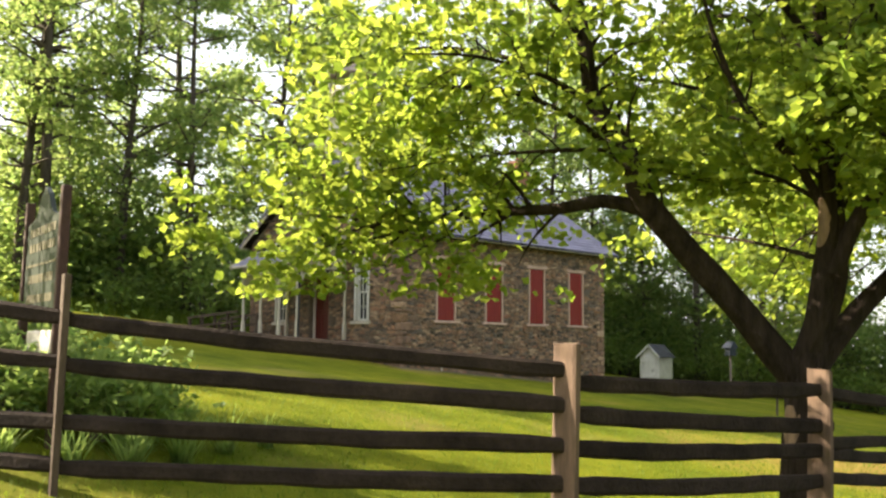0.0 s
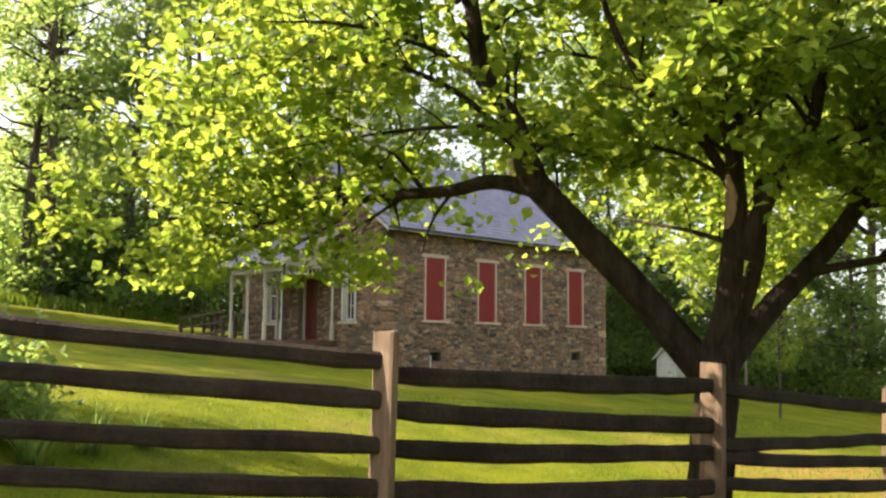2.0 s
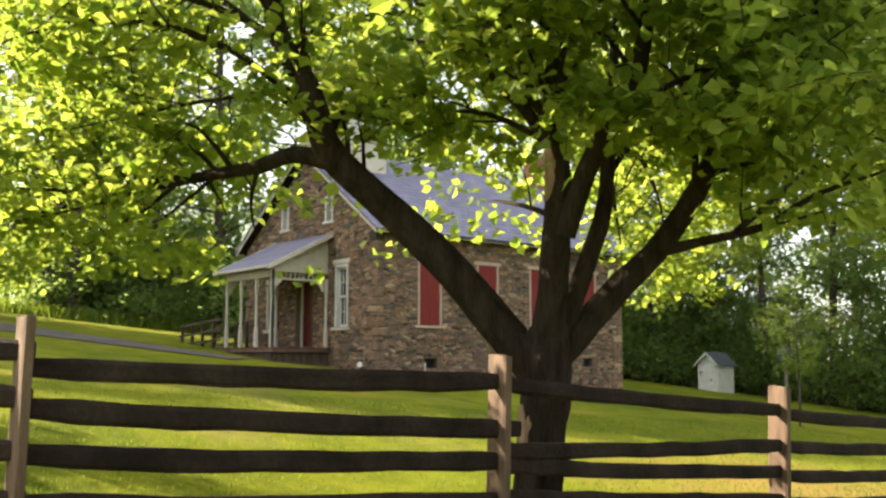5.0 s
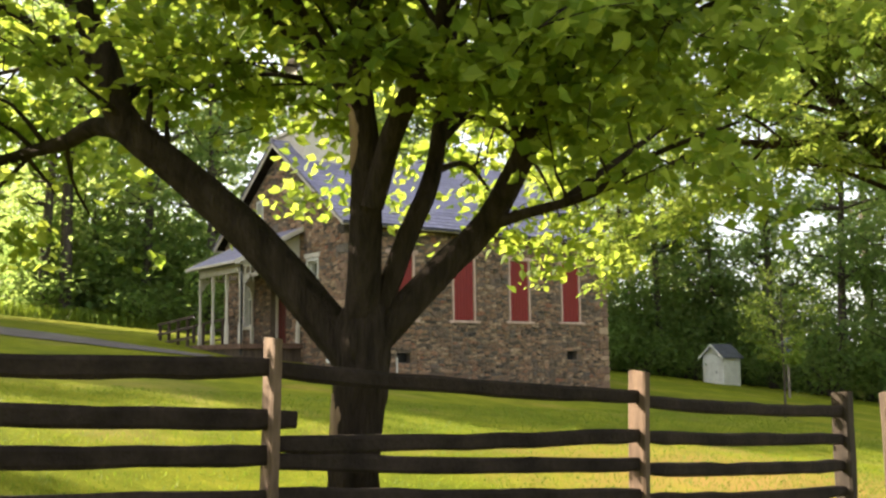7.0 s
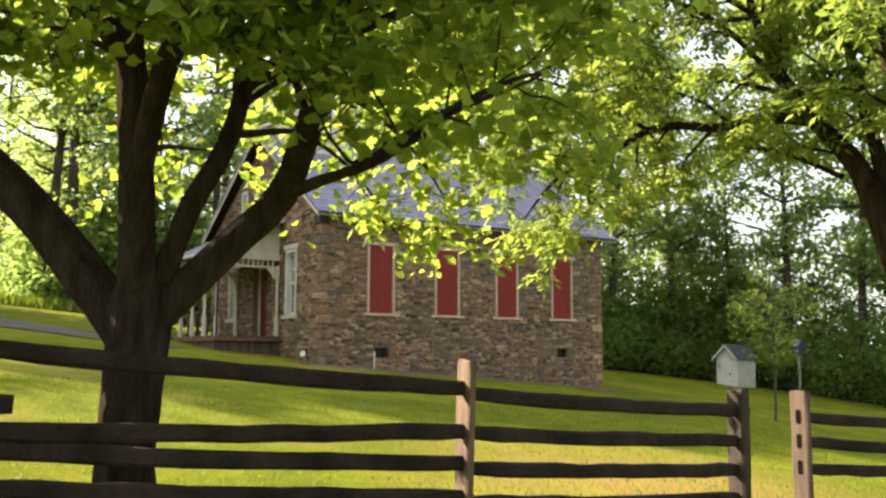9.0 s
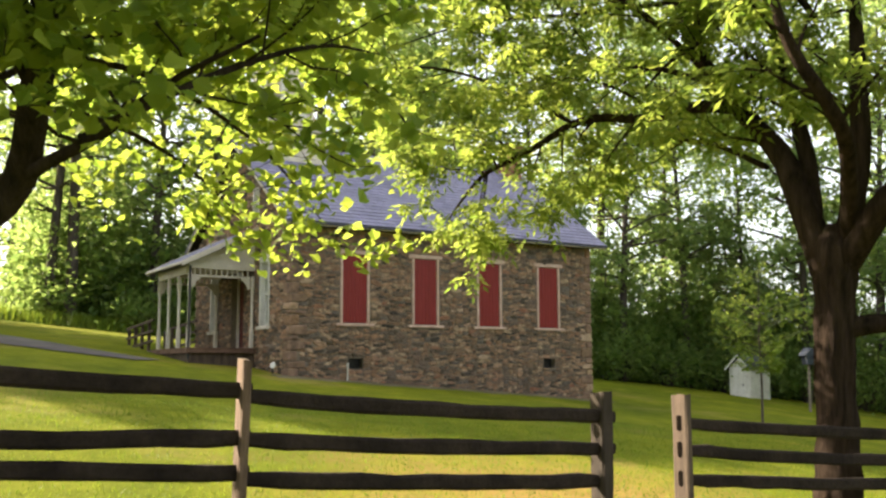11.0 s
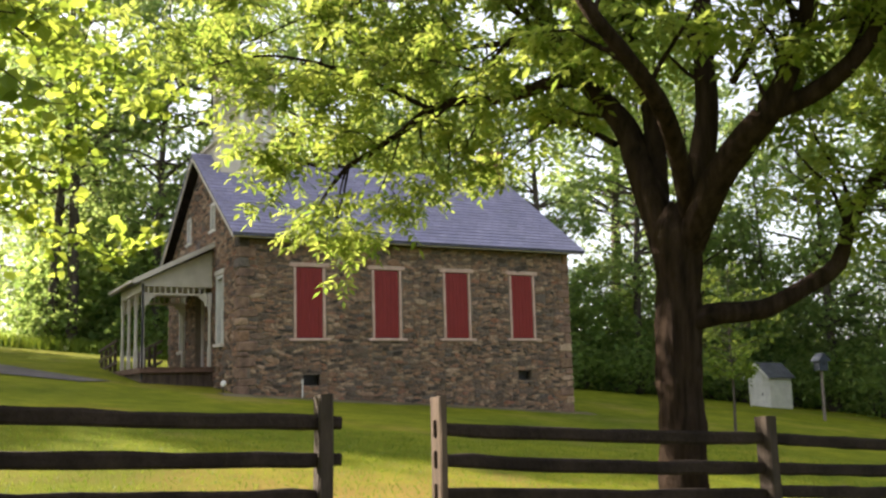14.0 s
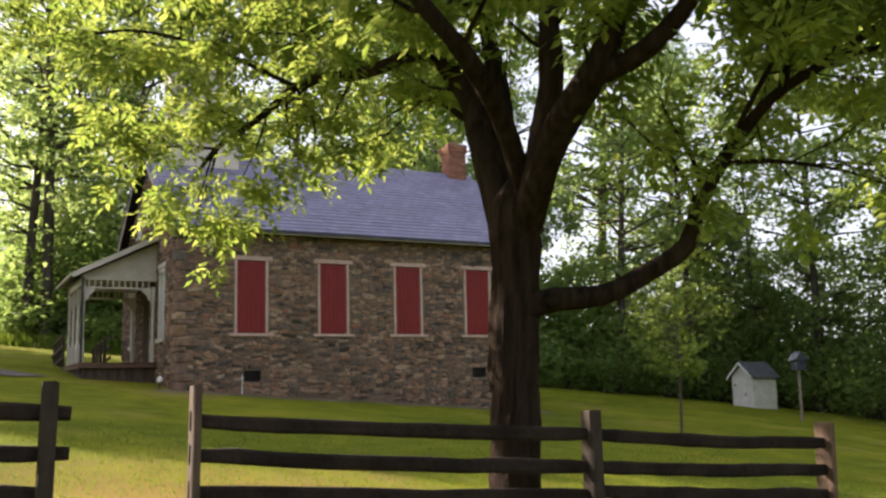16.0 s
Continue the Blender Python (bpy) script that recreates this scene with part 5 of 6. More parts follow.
def shrub(name, seed, height, radius, count, size, mat):
    rng = np.random.default_rng(seed)
    ob = empty(name, Matrix.Identity(4), "dense dark green shrub at the wood edge", "shrub", "undergrowth shrubs")
    s, spots = Soup(), []
    for k in range(16):
        w, l = rng.uniform(0, 2 * math.pi), rng.uniform(0.5, 1.0)
        q = np.array([math.cos(w) * radius * l * 0.8, math.sin(w) * radius * l * 0.8, height * rng.uniform(0.35, 1.0) * (1.1 - 0.4 * l)])
        s.tube([(np.array([0, 0, -0.2]), 0.03), (q * [0.4, 0.4, 0.55], 0.02), (q, 0.006)], 4)
        spots.append(q + rng.normal(size=(count // 16, 3)) * np.array([radius * 0.3, radius * 0.3, height * 0.2]))
    pts = np.concatenate(spots)
    tagged(part("stemwork", s.mesh("stemwork"), BARK_FAR, ob), kind="stuff")
    part("foliage", leaf_mesh("foliage", pts[pts[:, 2] > 0.03], size, rng, 0.65, 0.4), mat, ob)
    return ob


def build_woods():
    rng = random.Random(77)
    kinds = [forest_tree("woodland_tree", 31, 19.0, 0.28, 3.4, 62, 95, 0.33, LEAF_FAR, BARK_FAR, 0.24),
             forest_tree("woodland_tree", 32, 22.0, 0.34, 3.8, 66, 95, 0.33, LEAF_FAR, BARK_FAR, 0.28),
             forest_tree("woodland_tree", 33, 16.0, 0.16, 3.0, 62, 95, 0.31, LEAF_FAR, BARK_FAR, 0.18),
             forest_tree("woodland_tree", 34, 25.0, 0.42, 4.0, 60, 95, 0.34, LEAF_FAR, BARK_FAR, 0.32),
             forest_tree("woodland_tree", 35, 22.0, 0.30, 3.5, 58, 90, 0.32, LEAF_FAR, BARK_FAR, 0.27)]
    bushes = [shrub("shrub", 41, 2.6, 1.9, 900, 0.26, LEAF_SHRUB), shrub("shrub", 42, 3.6, 2.2, 1100, 0.28, LEAF_SHRUB), shrub("shrub", 43, 1.7, 1.5, 700, 0.22, LEAF_SHRUB)]
    young = [forest_tree("understory_tree", 51, 8.0, 0.10, 2.3, 46, 80, 0.27, LEAF_FAR, BARK_FAR, 0.09), forest_tree("understory_tree", 52, 6.0, 0.08, 2.0, 40, 80, 0.25, LEAF_SHRUB, BARK_FAR, 0.07)]
    for ob in young:
        tagged(ob, "young leafy understory tree at the wood edge", "tree", "understory trees")
    used = set()

    def plant(stock, k, x, y, size=1.0):
        m = Matrix.Translation((x, y, ground_z(x, y) - 0.05)) @ Matrix.Rotation(rng.uniform(0, 6.28), 4, "Z")
        ob = stock[k]
        if id(ob) not in used:
            used.add(id(ob))
            ob.matrix_basis = m @ Matrix.Diagonal((size, size, size, 1))
            return
        c = copy_thing(ob, m)
        c.scale = (size, size, size)
    # the edge of the wood, in an arc behind the house from the far left round to the right
    edge = [(-21.5, 49), (-20.1, 45.3), (-18.9, 45.2), (-16, 47.5), (-12.8, 47.5), (-6, 51), (-2, 53), (2, 55), (6, 58), (10, 60), (13, 61.5), (16, 60), (19, 57), (22, 54), (24.5, 49), (27, 45), (30, 40), (33, 36)]
    for i, (x, y) in enumerate(edge):
        plant(kinds, [4, 4, 3, 1, 4, 2, 0, 3, 1][i] if i < 9 else [2, 0, 1, 2, 3][i % 5], x + rng.uniform(-0.3, 0.3), y + rng.uniform(-0.3, 0.3), rng.uniform(0.88, 1.1) * (0.82 if -7 < x < 11 else 0.93 if 11 <= x < 20 else 1.0))
    for i, (x, y) in enumerate(edge):
        for row, far in ((1, 8.5),) if i in (2, 4, 5, 7, 8, 12, 13, 15, 17) else ():
            d = math.hypot(x, y - 10)
            plant(kinds, rng.randrange(4), x * (1 + far / d) + rng.uniform(-2.5, 2.5), y + (y - 10) * far / d + rng.uniform(-1.5, 1.5), rng.uniform(0.9, 1.15) * (0.95 if -7 < x < 11 else 1.0))
    plant(kinds, 1, -9.4, 51.2, 1.0)
    plant(kinds, 3, -8.2, 57.5, 1.0)
    plant(kinds, 0, -4.2, 56.0, 1.0)
    # undergrowth
    for i in range(len(edge) - 1):
        (x0, y0), (x1, y1) = edge[i], edge[i + 1]
        for f in (0.15, 0.5, 0.85):
            x, y = x0 + (x1 - x0) * f, y0 + (y1 - y0) * f
            if i not in (1, 2):
                plant(bushes, rng.randrange(3), x + rng.uniform(-0.6, 0.6), y - 1.2 + rng.uniform(-0.8, 0.8), rng.uniform(0.85, 1.2))
            if (5 <= i < 11) or (f != 0.5 and i > 3) or f == 0.15:
                plant(young, rng.randrange(2), x * 1.03 + rng.uniform(-0.9, 0.9), y + rng.uniform(0.5, 4.0), rng.uniform(0.8, 1.25))
            if i < 11 or f == 0.5:
                plant(bushes, rng.randrange(2), x * 1.04 + rng.uniform(-0.8, 0.8), y + 2.5, rng.uniform(1.1, 1.7))
    # a distant line of trees beyond the open ground
    for k in range(16):
        plant(kinds, rng.randrange(4), -92 + k * 4.6 + rng.uniform(-2, 2), 118 + rng.uniform(-8, 14), rng.uniform(0.7, 1.0))
        plant(bushes, rng.randrange(2), -60 + k * 2.6 + rng.uniform(-2, 2), 88 + rng.uniform(-4, 6), rng.uniform(1.0, 2.0))
    # unseen trees added west of the lawn, to shade the house in the evening
    for x, y, k, s in ((-21, 15.4, 2, 0.41), (-20.6, 17.6, 2, 0.47), (-21.0, 19.8, 2, 0.53), (-20.5, 22.2, 2, 0.58), (-21, 24.8, 2, 0.65), (-21.5, 27.6, 2, 0.72), (-21, 30.4, 2, 0.80),
                       (-23.5, 18.6, 2, 0.52), (-23.8, 23.6, 2, 0.66), (-24.5, 26.6, 2, 0.80), (-25, 29.6, 0, 0.8), (-23, 33.4, 0, 0.92), (-23.5, 36.8, 1, 0.85), (-26, 34.6, 2, 1.05),
                       (-27.5, 31.6, 2, 0.95), (-28, 37.5, 0, 1.0), (-31, 34, 0, 0.95), (-33, 38.5, 1, 0.95), (-24.5, 39.8, 2, 1.0), (-33, 31.2, 0, 0.95), (-36, 34.5, 1, 0.95), (-29.5, 29.4, 2, 0.85)):
        plant(kinds, k, x, y, s)
    for k in range(7):
        f = k / 6
        plant(young, k % 2, 5 + 27 * f + rng.uniform(-1, 1), 60.5 + 3.5 * math.sin(f * 3.1) - 18 * max(0.0, f - 0.45) + rng.uniform(-1, 1), rng.uniform(0.8, 1.0))
    # unseen low trees added by the fence, to shade the sign and its bushes
    plant(kinds, 2, -9.6, 10.5, 0.38)
    plant(kinds, 2, -8.9, 12.5, 0.32)
    # a tall tree added far left to shade the edge of the wood
    plant(kinds, 0, -30, 55, 1.0)
    # trees across the road
    for x, y in ((-6, -14), (2, -16), (10, -13), (18, -10), (26, -6), (-14, -18), (34, 2), (38, 12), (-2, -22), (14, -20)):
        plant(kinds, rng.randrange(4), x, y, rng.uniform(0.9, 1.15))


build_woods()


# ---- things on the lawn ----
def build_shed():
    x, y = 11.74, 56.4
    shed = empty("shed", Matrix.Translation((x, y, 0.0)) @ Matrix.Rotation(radians(-40), 4, "Z"), "small white clapboard shed with grey gable roof on the lawn", "shed")
    w, l, z0, z1, zr = 1.24, 1.66, 0.25, 2.02, 2.58
    part("body", boxed(0, w, 0, l, z0, z1), WHITE, shed)
    for yy in (0.0, l - 0.04):
        part("gable", prism(bmesh.new(), [(0, z1), (w, z1), (w / 2, zr - 0.06)], "y", yy, yy + 0.04), WHITE, shed)
    for k in range(14):
        z = z0 + 0.05 + k * 0.123
        part("clapboard", boxed(w, w + 0.016, 0.02, l - 0.02, z, z + 0.117, 0.004), WHITE, shed)
        part("clapboard", boxed(0.02, w - 0.02, -0.016, 0.0, z, z + 0.117, 0.004), WHITE, shed)
    door = part("door", boxed(0.26, 0.94, -0.05, -0.018, z0 + 0.08, z1 - 0.08, 0.01), WHITE, shed, "white plank door")
    part("latch", boxed(0.82, 0.88, -0.075, -0.05, 1.05, 1.17, 0.008), BLACK, door)
    for s in (0, 1):
        o = [(w / 2, zr), (w / 2, zr + 0.07), (-0.13, z1 - 0.10), (-0.13, z1 - 0.16)] if s == 0 else [(w / 2, zr), (w / 2, zr + 0.07), (w + 0.13, z1 - 0.10), (w + 0.13, z1 - 0.16)]
        roof = part("roof", prism(bmesh.new(), o, "y", -0.2, l + 0.15), SHED_ROOF, shed, "grey shingle roof")
        e = [(w / 2, zr + 0.06), (w / 2, zr - 0.08), (o[3][0], o[3][1] - 0.06), (o[3][0], o[3][1] + 0.05)]
        part("barge_board", prism(bmesh.new(), e, "y", -0.235, -0.203), WHITE, roof, "white barge board")


build_shed()


def build_birdhouse():
    x, y = 14.4, 47.6
    g = ground_z(x, y)
    b = empty("birdhouse", Matrix.Translation((x, y, g)) @ Matrix.Rotation(radians(30), 4, "Z"), "dark blue birdhouse on a grey pole", "birdhouse")
    part("pole", lathe(bmesh.new(), [(0.06, -0.3), (0.055, 1.95)], 10), GREY_WOOD, b)
    part("box", boxed(-0.20, 0.20, -0.20, 0.20, 1.95, 2.34, 0.01), DARK_BLUE, b)
    part("roof", prism(bmesh.new(), [(-0.30, 2.32), (0.30, 2.32), (0, 2.66)], "y", -0.28, 0.28), DARK_BLUE, b, "dark pitched roof")
    part("entrance", lathe(bmesh.new(), [(0.04, 0), (0.04, 0.015)], 12), BLACK, b, at=Matrix.Translation((0, -0.20, 2.2)) @ Matrix.Rotation(radians(90), 4, "X"))


build_birdhouse()


def build_sapling():
    x, y = 11.0, 31.4
    rng = np.random.default_rng(8)
    g = ground_z(x, y)
    tree = empty("sapling", Matrix.Translation((x, y, g)), "slender young tree with thin trunk on the lawn", "tree")
    s, spots = Soup(), []
    s.tube(spline([((0, 0, -0.2), 0.04), ((0.02, 0, 1.2), 0.032), ((0.0, 0.03, 2.6), 0.022), ((0.05, 0, 4.3), 0.006)], 0.3), 8, rng, 0.04)
    part("trunk", s.mesh("trunk"), BARK_FAR, tree, smooth=True)
    s = Soup()
    for k in range(46):
        z = rng.uniform(1.35, 4.2)
        w, l = rng.uniform(0, 6.28), (0.25 + 1.25 * math.sin(math.pi * (4.5 - z) / 3.6)) * rng.uniform(0.5, 1)
        q = np.array([math.cos(w) * l, math.sin(w) * l, z + l * 0.35])
        s.tube([(np.array([0, 0, z]), 0.012), (q, 0.003)], 4)
        f = rng.uniform(0.35, 1.05, 38)[:, None]
        spots.append(np.array([0, 0, z]) * (1 - f) + q * f + rng.normal(size=(38, 3)) * 0.09)
    tagged(part("branchwork", s.mesh("branchwork"), BARK_FAR, tree), kind="stuff")
    part("crown", leaf_mesh("crown", np.concatenate(spots), 0.12, rng, 0.6, 0.5), LEAF_B, tree)


build_sapling()


def build_sign():
    a, b = Vector((-3.55, 8.85, 0)), Vector((-4.40, 10.05, 0))
    g = ground_z(a.x, a.y)
    d = b - a
    m = Matrix.Translation((a.x, a.y, 0)) @ Matrix.Rotation(math.atan2(d.y, d.x), 4, "Z")
    L = d.length
    sign = empty("historical_sign", m, "dark green township sign with cream lettering on brown posts", "sign")
    for x in (0.0, L):
        part("post", boxed(x - 0.045, x + 0.045, -0.045, 0.045, g - 0.3, 3.22, 0.01), SIGN_BROWN, sign, "dark brown square post")
    top = [(0.07, 2.0), (L - 0.07, 2.0), (L - 0.07, 2.95), (L * 0.72, 3.02), (L * 0.6, 3.22), (L * 0.5, 3.30), (L * 0.4, 3.22), (L * 0.28, 3.02), (0.07, 2.95)]
    panel = part("panel", prism(bmesh.new(), top, "y", -0.025, 0.025), SIGN_GREEN, sign, "dark green painted board")
    rng = random.Random(3)
    for s in (-1, 1):
        for z, h, n in ((2.86, 0.085, 10), (2.70, 0.085, 8), (2.38, 0.085, 11), (2.18, 0.08, 11)):
            for k in range(n):
                w = (L - 0.4) / n
                x = 0.2 + k * w
                y = s * 0.029
                part("letter_bar", boxed(x, x + w * rng.uniform(0.55, 0.75), y - 0.003, y + 0.003, z - h / 2, z + h / 2), SIGN_GOLD, panel)
        for z in (2.52, 2.04):
            part("line", boxed(0.12, L - 0.12, s * 0.029 - 0.003, s * 0.029 + 0.003, z - 0.012, z + 0.012), SIGN_GOLD, panel)
    part("notice_board", boxed(0.12, L - 0.35, -0.03, 0.03, 1.52, 1.86, 0.01), PAPER, sign, "white notice board below the sign")
    part("cross_bar", boxed(0.06, L - 0.06, -0.02, 0.02, 1.66, 1.72), SIGN_BROWN, sign)


build_sign()


def build_weeds():
    spec = [(-3.3, 9.5, 0.9), (-4.2, 9.1, 0.85), (-4.9, 9.6, 1.0), (-3.6, 10.4, 0.95), (-5.9, 10.4, 1.0), (-4.9, 11.0, 1.0), (-6.6, 11.6, 1.0)]
    base = shrub("weed_bush", 61, 0.95, 0.75, 1300, 0.13, LEAF_SHRUB)
    tagged(base, "low leafy garden bush round the sign posts", "shrub", "bushes by the sign")
    for k, (x, y, s) in enumerate(spec):
        m = Matrix.Translation((x, y, ground_z(x, y))) @ Matrix.Rotation(k * 1.3, 4, "Z")
        ob = base if k == 0 else copy_thing(base, m)
        ob.matrix_basis = m
        ob.scale = (s, s, s)


build_weeds()


def build_daylilies():
    rng = np.random.default_rng(71)

    def clump():
        bm = bmesh.new()
        for k in range(70):
            w, l = rng.uniform(0, 6.28), rng.uniform(0.45, 0.8)
            d, q = np.array([math.cos(w), math.sin(w)]), rng.uniform(0, 0.16, 2) - 0.08
            out, last = rng.uniform(0.35, 0.75), None
            for i in range(6):
                f = i / 5
                c = q + d * l * out * f
                z = l * (1.15 * f - 0.75 * f * f * out * 1.3)
                h = 0.011 * (1 - f) + 0.002
                row = [bm.verts.new((c[0] - d[1] * h, c[1] + d[0] * h, z)), bm.verts.new((c[0] + d[1] * h, c[1] - d[0] * h, z))]
                if last:
                    bm.faces.new((last[0], last[1], row[1], row[0]))
                last = row
        return bm
    base = None
    for k, (x, y, s) in enumerate(((-2.75, 8.7, 1.0), (-3.2, 8.45, 0.9), (-2.45, 9.3, 1.05), (-3.0, 9.25, 1.1), (-2.2, 10.0, 0.95), (-2.75, 10.1, 1.0), (-3.75, 8.3, 0.9), (-1.9, 10.6, 0.8))):
        m = Matrix.Translation((x, y, ground_z(x, y) - 0.02)) @ Matrix.Rotation(k * 1.7, 4, "Z")
        if base is None:
            base = empty("daylily_clump", m, "clump of arching strap leaves beside the sign", "plant", "daylily clumps")
            tagged(part("foliage", clump(), LEAF_SHRUB, base), kind="stuff")
            ob = base
        else:
            ob = copy_thing(base, m)
        ob.scale = (s, s, s)


build_daylilies()


def build_earth_strip():
    """Bare earth along the foot of the long wall, ragged towards the lawn."""
    bm = bmesh.new()
    rows = []
    for i in range(61):
        u = -0.6 + i * 0.195
        reach = 0.75 + 0.45 * noise.noise(Vector((u * 0.9, 4.0, 0))) + 0.2 * noise.noise(Vector((u * 3.1, 1.0, 0)))
        row = []
        for k in range(4):
            p = HOUSE @ Vector((u, 0.05 - reach * k / 3, 0))
            row.append(bm.verts.new((p.x, p.y, ground_z(p.x, p.y) + (0.022 if k < 3 else -0.01))))
        rows.append(row)
    for a, b in zip(rows, rows[1:]):
        for k in range(3):
            bm.faces.new((a[k], a[k + 1], b[k + 1], b[k]))
    bmesh.ops.recalc_face_normals(bm, faces=bm.faces[:])
    tagged(part("earth_strip", bm, EARTH, None, smooth=True), "thin strip of bare brown earth along the stone wall", "soil", kind="structure")


build_earth_strip()


def build_drive():
    bm = bmesh.new()
    mid = [(-34, 33), (-22, 30.8), (-14, 29.6), (-9.6, 28.7), (-7.2, 28.3), (-4.9, 28.2)]
    line = spline([((x, y, 0), 0.6 + 0.45 * min(i, 3)) for i, (x, y) in enumerate(reversed(mid))], 0.7)
    rows = []
    for i, (p, r) in enumerate(line):
        t = line[min(i + 1, len(line) - 1)][0] - line[max(i - 1, 0)][0]
        n = np.array([-t[1], t[0], 0]) / np.linalg.norm(t[:2])
        row = []
        for k in range(5):
            q = p + n * r * (k / 2 - 1) * (1 + 0.1 * noise.noise(Vector((p[0], p[1], k))))
            row.append(bm.verts.new((q[0], q[1], ground_z(q[0], q[1]) + 0.025)))
        rows.append(row)
    for a, b in zip(rows, rows[1:]):
        for k in range(4):
            bm.faces.new((a[k], a[k + 1], b[k + 1], b[k]))
    bmesh.ops.recalc_face_normals(bm, faces=bm.faces[:])
    tagged(part("drive", bm, GRAVEL, None, smooth=True), "grey gravel drive curving up to the porch", "drive", kind="structure")


build_drive()


# ---- grass blades on the nearer lawn ----
def build_blades():
    rng = np.random.default_rng(4)
    n = 80000
    s, v = rng.uniform(1, 30, n), 3.0 + 11.0 * rng.random(n) ** 1.6
    x, y = 0.701 * s - 0.713 * v, 0.713 * s + 0.701 * v
    z = np.array([ground_z(a, b) for a, b in zip(x, y)])
    w = rng.uniform(0, 2 * math.pi, n)
    h = rng.uniform(0.02, 0.06, n)
    lean = rng.normal(size=(n, 2)) * 0.025
    V = np.empty((n, 3, 3))
    V[:, 0] = np.stack([x - np.cos(w) * 0.008, y - np.sin(w) * 0.008, z - 0.01], 1)
    V[:, 1] = np.stack([x + np.cos(w) * 0.008, y + np.sin(w) * 0.008, z - 0.01], 1)
    V[:, 2] = np.stack([x + lean[:, 0], y + lean[:, 1], z + h], 1)
    me = bpy.data.meshes.new("grass_blades")
    me.from_pydata(V.reshape(-1, 3).tolist(), [], np.arange(3 * n).reshape(-1, 3).tolist())
    tagged(part("grass_blades", me, BLADE, None), "short mown grass blades on the lawn", "grass", kind="stuff")


build_blades()


def build_tall_grass():
    """Uncut grass along the edge of the wood."""
    rng = np.random.default_rng(14)
    n = 9000
    f = rng.random(n)
    x = -22 + 15 * f + rng.normal(size=n) * 0.4
    y = 43.2 + 4.6 * f + rng.normal(size=n) * 0.55
    z = np.array([ground_z(a, b) for a, b in zip(x, y)])
    w, h = rng.uniform(0, 2 * math.pi, n), rng.uniform(0.25, 0.75, n)
    lean = rng.normal(size=(n, 2)) * 0.16
    V = np.empty((n, 3, 3))
    V[:, 0] = np.stack([x - np.cos(w) * 0.03, y - np.sin(w) * 0.03, z - 0.02], 1)
    V[:, 1] = np.stack([x + np.cos(w) * 0.03, y + np.sin(w) * 0.03, z - 0.02], 1)
    V[:, 2] = np.stack([x + lean[:, 0], y + lean[:, 1], z + h], 1)
    me = bpy.data.meshes.new("tall_grass")
    me.from_pydata(V.reshape(-1, 3).tolist(), [], np.arange(3 * n).reshape(-1, 3).tolist())
    tagged(part("tall_grass", me, BLADE, None), "uncut pale green grass along the wood edge", "grass", kind="stuff")


build_tall_grass()


def build_floodlight():
    p = HOUSE @ Vector((-0.35, 0.35, 0))
    g = ground_z(p.x, p.y)
    lamp = empty("floodlight", Matrix.Translation((p.x, p.y, g)) @ Matrix.Rotation(radians(-10), 4, "Z"), "small white floodlight on a stake by the house corner", "lamp")
    part("stake", lathe(bmesh.new(), [(0.015, -0.1), (0.015, 0.22)], 8), BLACK, lamp)
    tilt = Matrix.Translation((0, 0, 0.24)) @ Matrix.Rotation(radians(75), 4, "X")
    part("housing", lathe(bmesh.new(), [(0.03, -0.08), (0.06, -0.04), (0.08, 0.0), (0.085, 0.015), (0.075, 0.02)], 16), WHITE, lamp, at=tilt, smooth=True)


def build_standpipe():
    p = HOUSE @ Vector((1.66, -0.10, 0))
    g = ground_z(p.x, p.y)
    pipe = empty("standpipe", Matrix.Translation((p.x, p.y, g)), "thin white standpipe against the stone wall", "pipe")
    part("pipe", lathe(bmesh.new(), [(0.02, -0.2), (0.02, 0.42), (0.028, 0.43), (0.028, 0.48), (0.015, 0.50)], 10), WHITE, pipe)
    part("spout", boxed(-0.015, 0.015, -0.10, 0.0, 0.40, 0.43, 0.006), WHITE, pipe)


build_floodlight()
build_standpipe()


# ---- stones of the schoolhouse walls ----
def rubble(x0, x1, z0, z1, rng, out):
    """Splits a rectangle into irregular courses of stones."""
    w, h = x1 - x0, z1 - z0
    if h > rng.uniform(0.055, 0.17) and h > w * rng.uniform(0.18, 0.55):
        c = z0 + h * rng.uniform(0.3, 0.7)
        rubble(x0, x1, z0, c, rng, out)
        rubble(x0, x1, c, z1, rng, out)
    elif w > rng.uniform(0.17, 0.54):
        c = x0 + w * rng.uniform(0.32, 0.68)
        rubble(x0, c, z0, z1, rng, out)
        rubble(c, x1, z0, z1, rng, out)
    else:
        out.append((x0, x1, z0, z1))


def around(u0, u1, z0, z1, holes):
    """Upright strips of a wall beside, over and under its openings."""
    us = sorted({u0, u1, *[c for h in holes for c in h[:2]]})
    for a, b in zip(us, us[1:]):
        inside = sorted([h for h in holes if h[0] <= a and b <= h[1]], key=lambda h: h[2])
        z = z0
        for h in inside:
            if h[2] - z > 0.05:
                yield a, b, z, h[2]
            z = h[3]
        if z1 - z > 0.05:
            yield a, b, z, z1


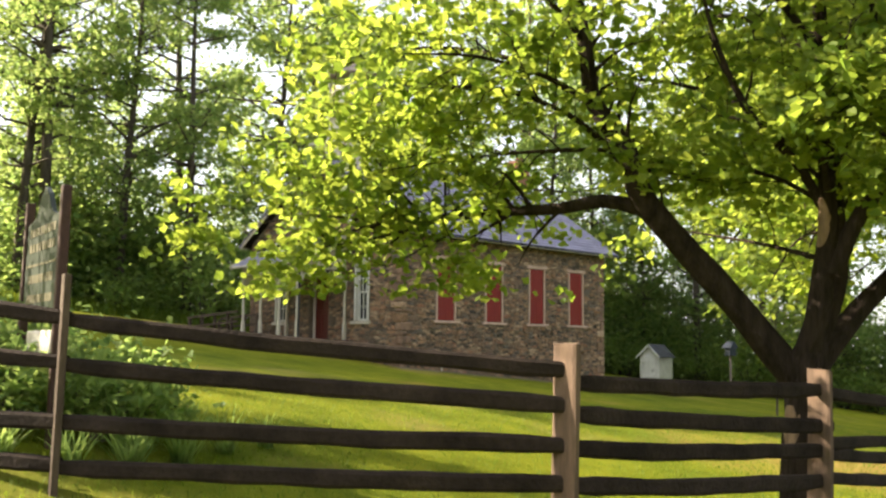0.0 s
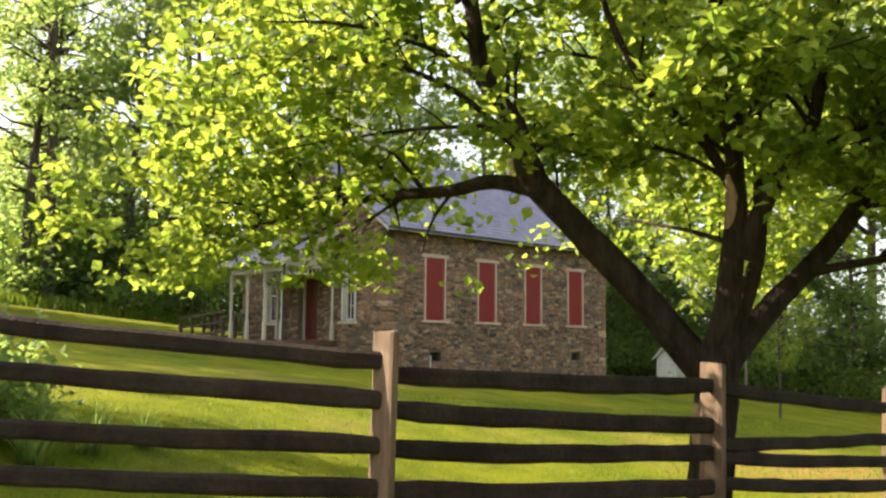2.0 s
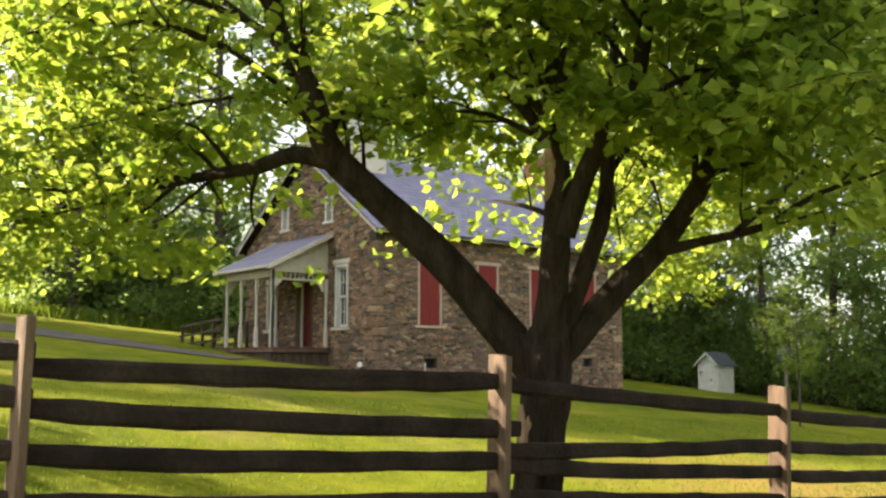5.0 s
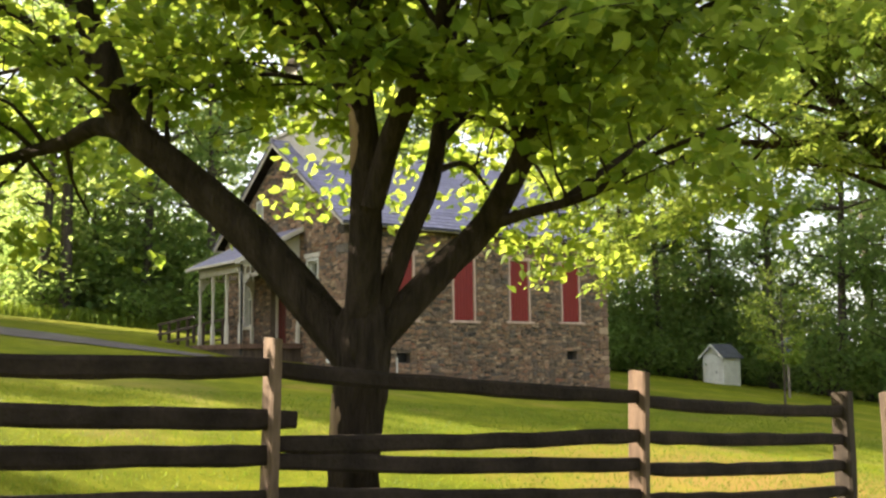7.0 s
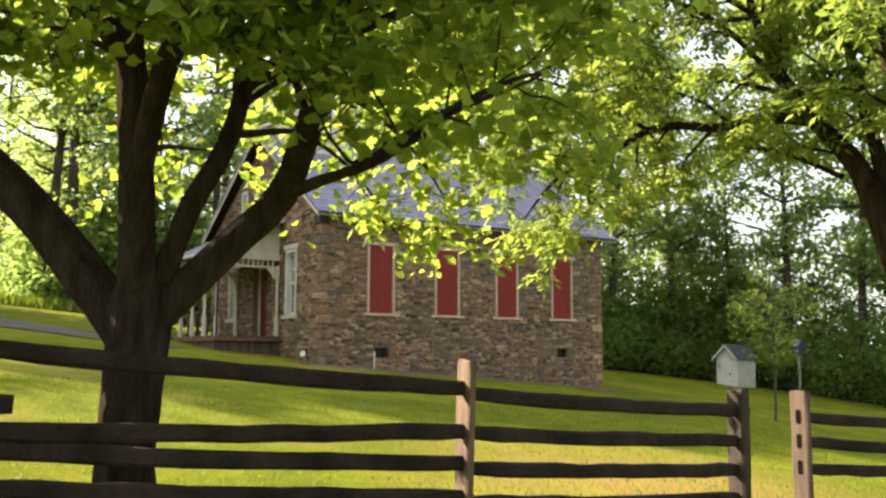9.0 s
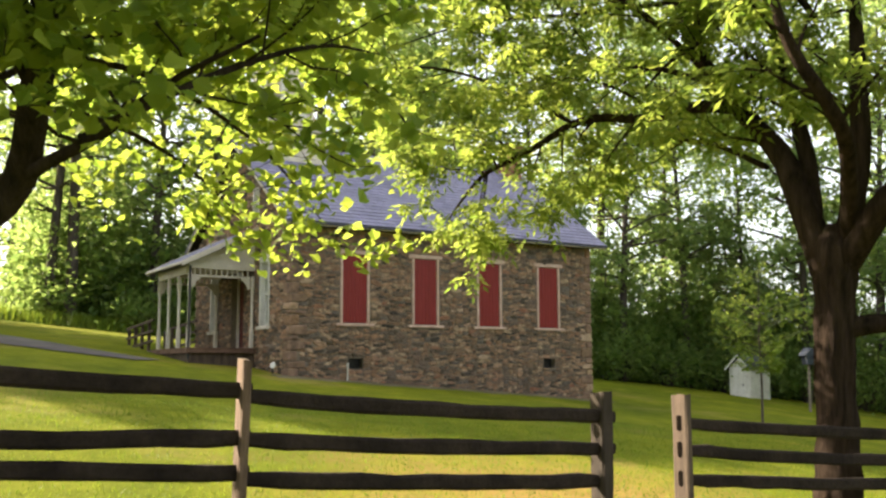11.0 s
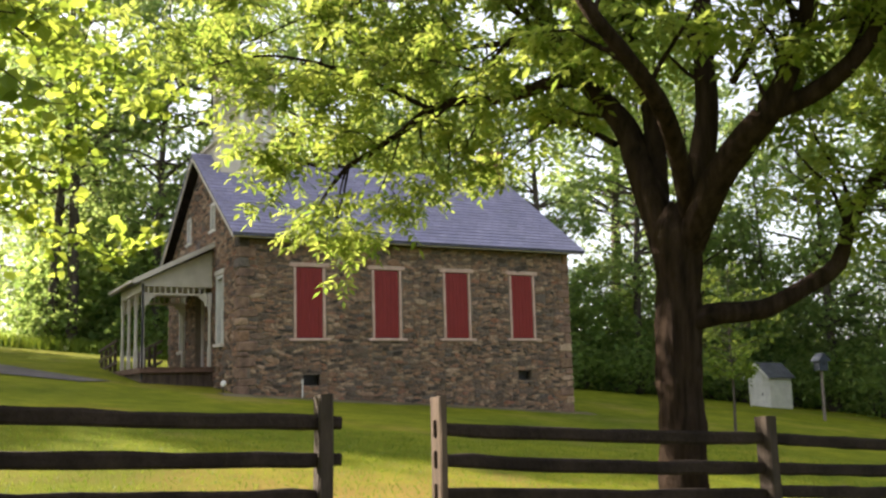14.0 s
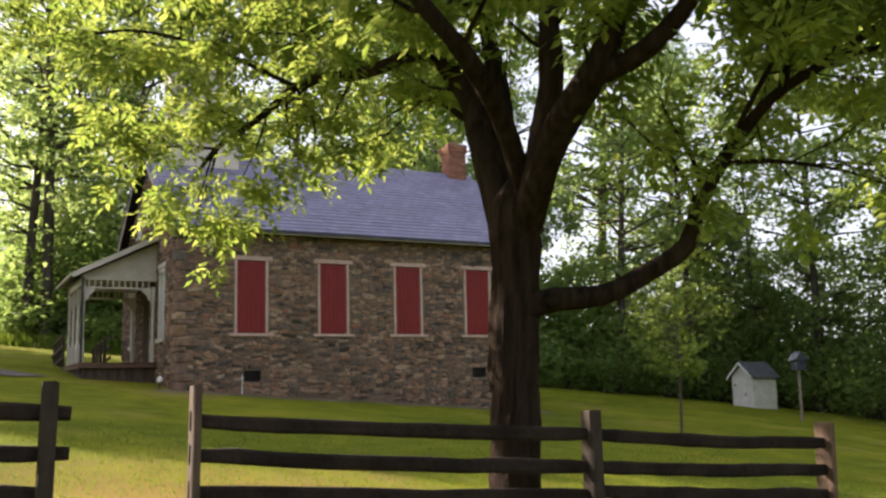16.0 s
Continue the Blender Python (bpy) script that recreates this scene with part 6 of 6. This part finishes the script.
def stone_shape(rng):
    """A unit stone, face towards -y: an uneven eight-sided face that swells out of the wall."""
    ring = []
    for cx, cz in ((-1, -1), (1, -1), (1, 1), (-1, 1)):
        c1, c2 = rng.uniform(0.18, 0.85), rng.uniform(0.2, 0.8)
        p = [(cx * (1 - c1), cz), (cx, cz * (1 - c2))]
        ring += p if cx * cz < 0 else p[::-1]
    ring = [(a * 0.5 + rng.uniform(-0.07, 0.09), b * 0.5 + rng.uniform(-0.10, 0.12)) for a, b in ring]
    v = [(a, 0.15, b) for a, b in ring]
    v += [(a * 0.86 + rng.uniform(-0.02, 0.02), -rng.uniform(0.75, 1.1), b * 0.8 + rng.uniform(-0.02, 0.02)) for a, b in ring]
    n = len(ring)
    f = [(i, (i + 1) % n, n + (i + 1) % n, n + i) for i in range(n)] + [tuple(range(n, 2 * n))]
    return v, f


def build_stonework():
    rng = random.Random(19)
    shapes = [stone_shape(rng) for _ in range(28)]
    meshes = []
    for v, f in shapes:
        me = bpy.data.meshes.new("stone")
        me.from_pydata(v, [], f)
        me.materials.append(STONE_PIECE)
        meshes.append(me)
    pad = 0.006
    # long wall
    stones = []
    holes = [(h[0] - 0.02, h[1] + 0.02, h[2] - 0.09, h[3] + 0.13) if h[2] > 2 else (h[0] - 0.01, h[1] + 0.01, h[2] - 0.01, h[3] + 0.01) for h in LONG_HOLES]
    for r in around(0.24, LEN - 0.24, 0.35, EAVE - 0.02, holes):
        rubble(*r, rng, stones)
    middle = sorted(stones, key=lambda r: abs((r[0] + r[1]) / 2 - 4.0) + 0.5 * abs((r[2] + r[3]) / 2 - 2.3))
    soup = Soup()

    def join(r, turn):
        v, f = rng.choice(shapes)
        cx, cz, sx, sz, out = (r[0] + r[1]) / 2, (r[2] + r[3]) / 2, r[1] - r[0] - pad, r[3] - r[2] - pad, rng.uniform(0.008, 0.036)
        tip = rng.uniform(-0.22, 0.22)
        for a, b, c in v:
            u, z = cx + a * sx - tip * c * sz, cz + c * sz + tip * a * sx
            w = noise.noise_vector(Vector((u * 2.3, z * 2.9, 7.0 + cx * 0.01)))
            soup.v.append(turn(u + 0.08 * w.x, b * out, z + 0.07 * w.y))
        soup.f.extend(tuple(i + soup.n for i in q) for q in f)
        soup.n += len(v)
    for k, r in enumerate(middle):
        if k < 300:
            w = noise.noise_vector(Vector(((r[0] + r[1]) * 1.15, (r[2] + r[3]) * 1.45, 7.0)))
            m = Matrix.Translation(((r[0] + r[1]) / 2 + 0.08 * w.x, 0, (r[2] + r[3]) / 2 + 0.07 * w.y)) @ Matrix.Rotation(rng.uniform(-0.22, 0.22), 4, "Y") @ Matrix.Diagonal((r[1] - r[0] - pad, rng.uniform(0.008, 0.036), r[3] - r[2] - pad, 1))
            part("stone", rng.choice(meshes), STONE_PIECE, WALL_SOUTH, at=m)
        else:
            join(r, lambda u, d, z: (u, d, z))
    tagged(part("stonework", soup.mesh("stonework"), STONE_LOOSE, WALL_SOUTH), kind="stuff")
    # gable wall
    soup = Soup()
    stones = []
    holes = [(h[0] - 0.02, h[1] + 0.02, h[2] - 0.10, h[3] + 0.15) for h in GABLE_HOLES]
    for r in around(0.24, WID - 0.24, 0.9, RIDGE - 0.3, holes):
        rubble(*r, rng, stones)
    for r in stones:
        if r[3] < slope_z(r[0]) + 0.06 and r[3] < slope_z(r[1]) + 0.06:
            join(r, lambda u, d, z: (d, u, z))
    tagged(part("stonework", soup.mesh("stonework"), STONE_LOOSE, WALL_WEST), kind="stuff")
    # corner stones, long and short by turns
    for x, y, sx, sy in ((0, 0, 1, 1), (LEN, 0, -1, 1), (0, WID, 1, -1)):
        z, k = 0.35, 0
        while z < EAVE - 0.12:
            h = min(rng.uniform(0.13, 0.34), EAVE - 0.03 - z)
            a, b = (0.44, 0.24) if k % 2 else (0.24, 0.44)
            a, b = a * rng.uniform(0.85, 1.1), b * rng.uniform(0.85, 1.1)
            p = 0.034
            bm = boxed(*sorted((x - sx * p, x + sx * a)), *sorted((y - sy * p, y + sy * b)), z + 0.006, z + h - 0.006, 0.03)
            for v in bm.verts:
                v.co += Vector((rng.uniform(-0.016, 0.016), rng.uniform(-0.016, 0.016), rng.uniform(-0.02, 0.02)))
            part("quoin", bm, QUOIN if rng.random() < 0.78 else STONE_PIECE, WALL_SOUTH if y == 0 else WALL_WEST)
            z, k = z + h, k + 1


build_stonework()
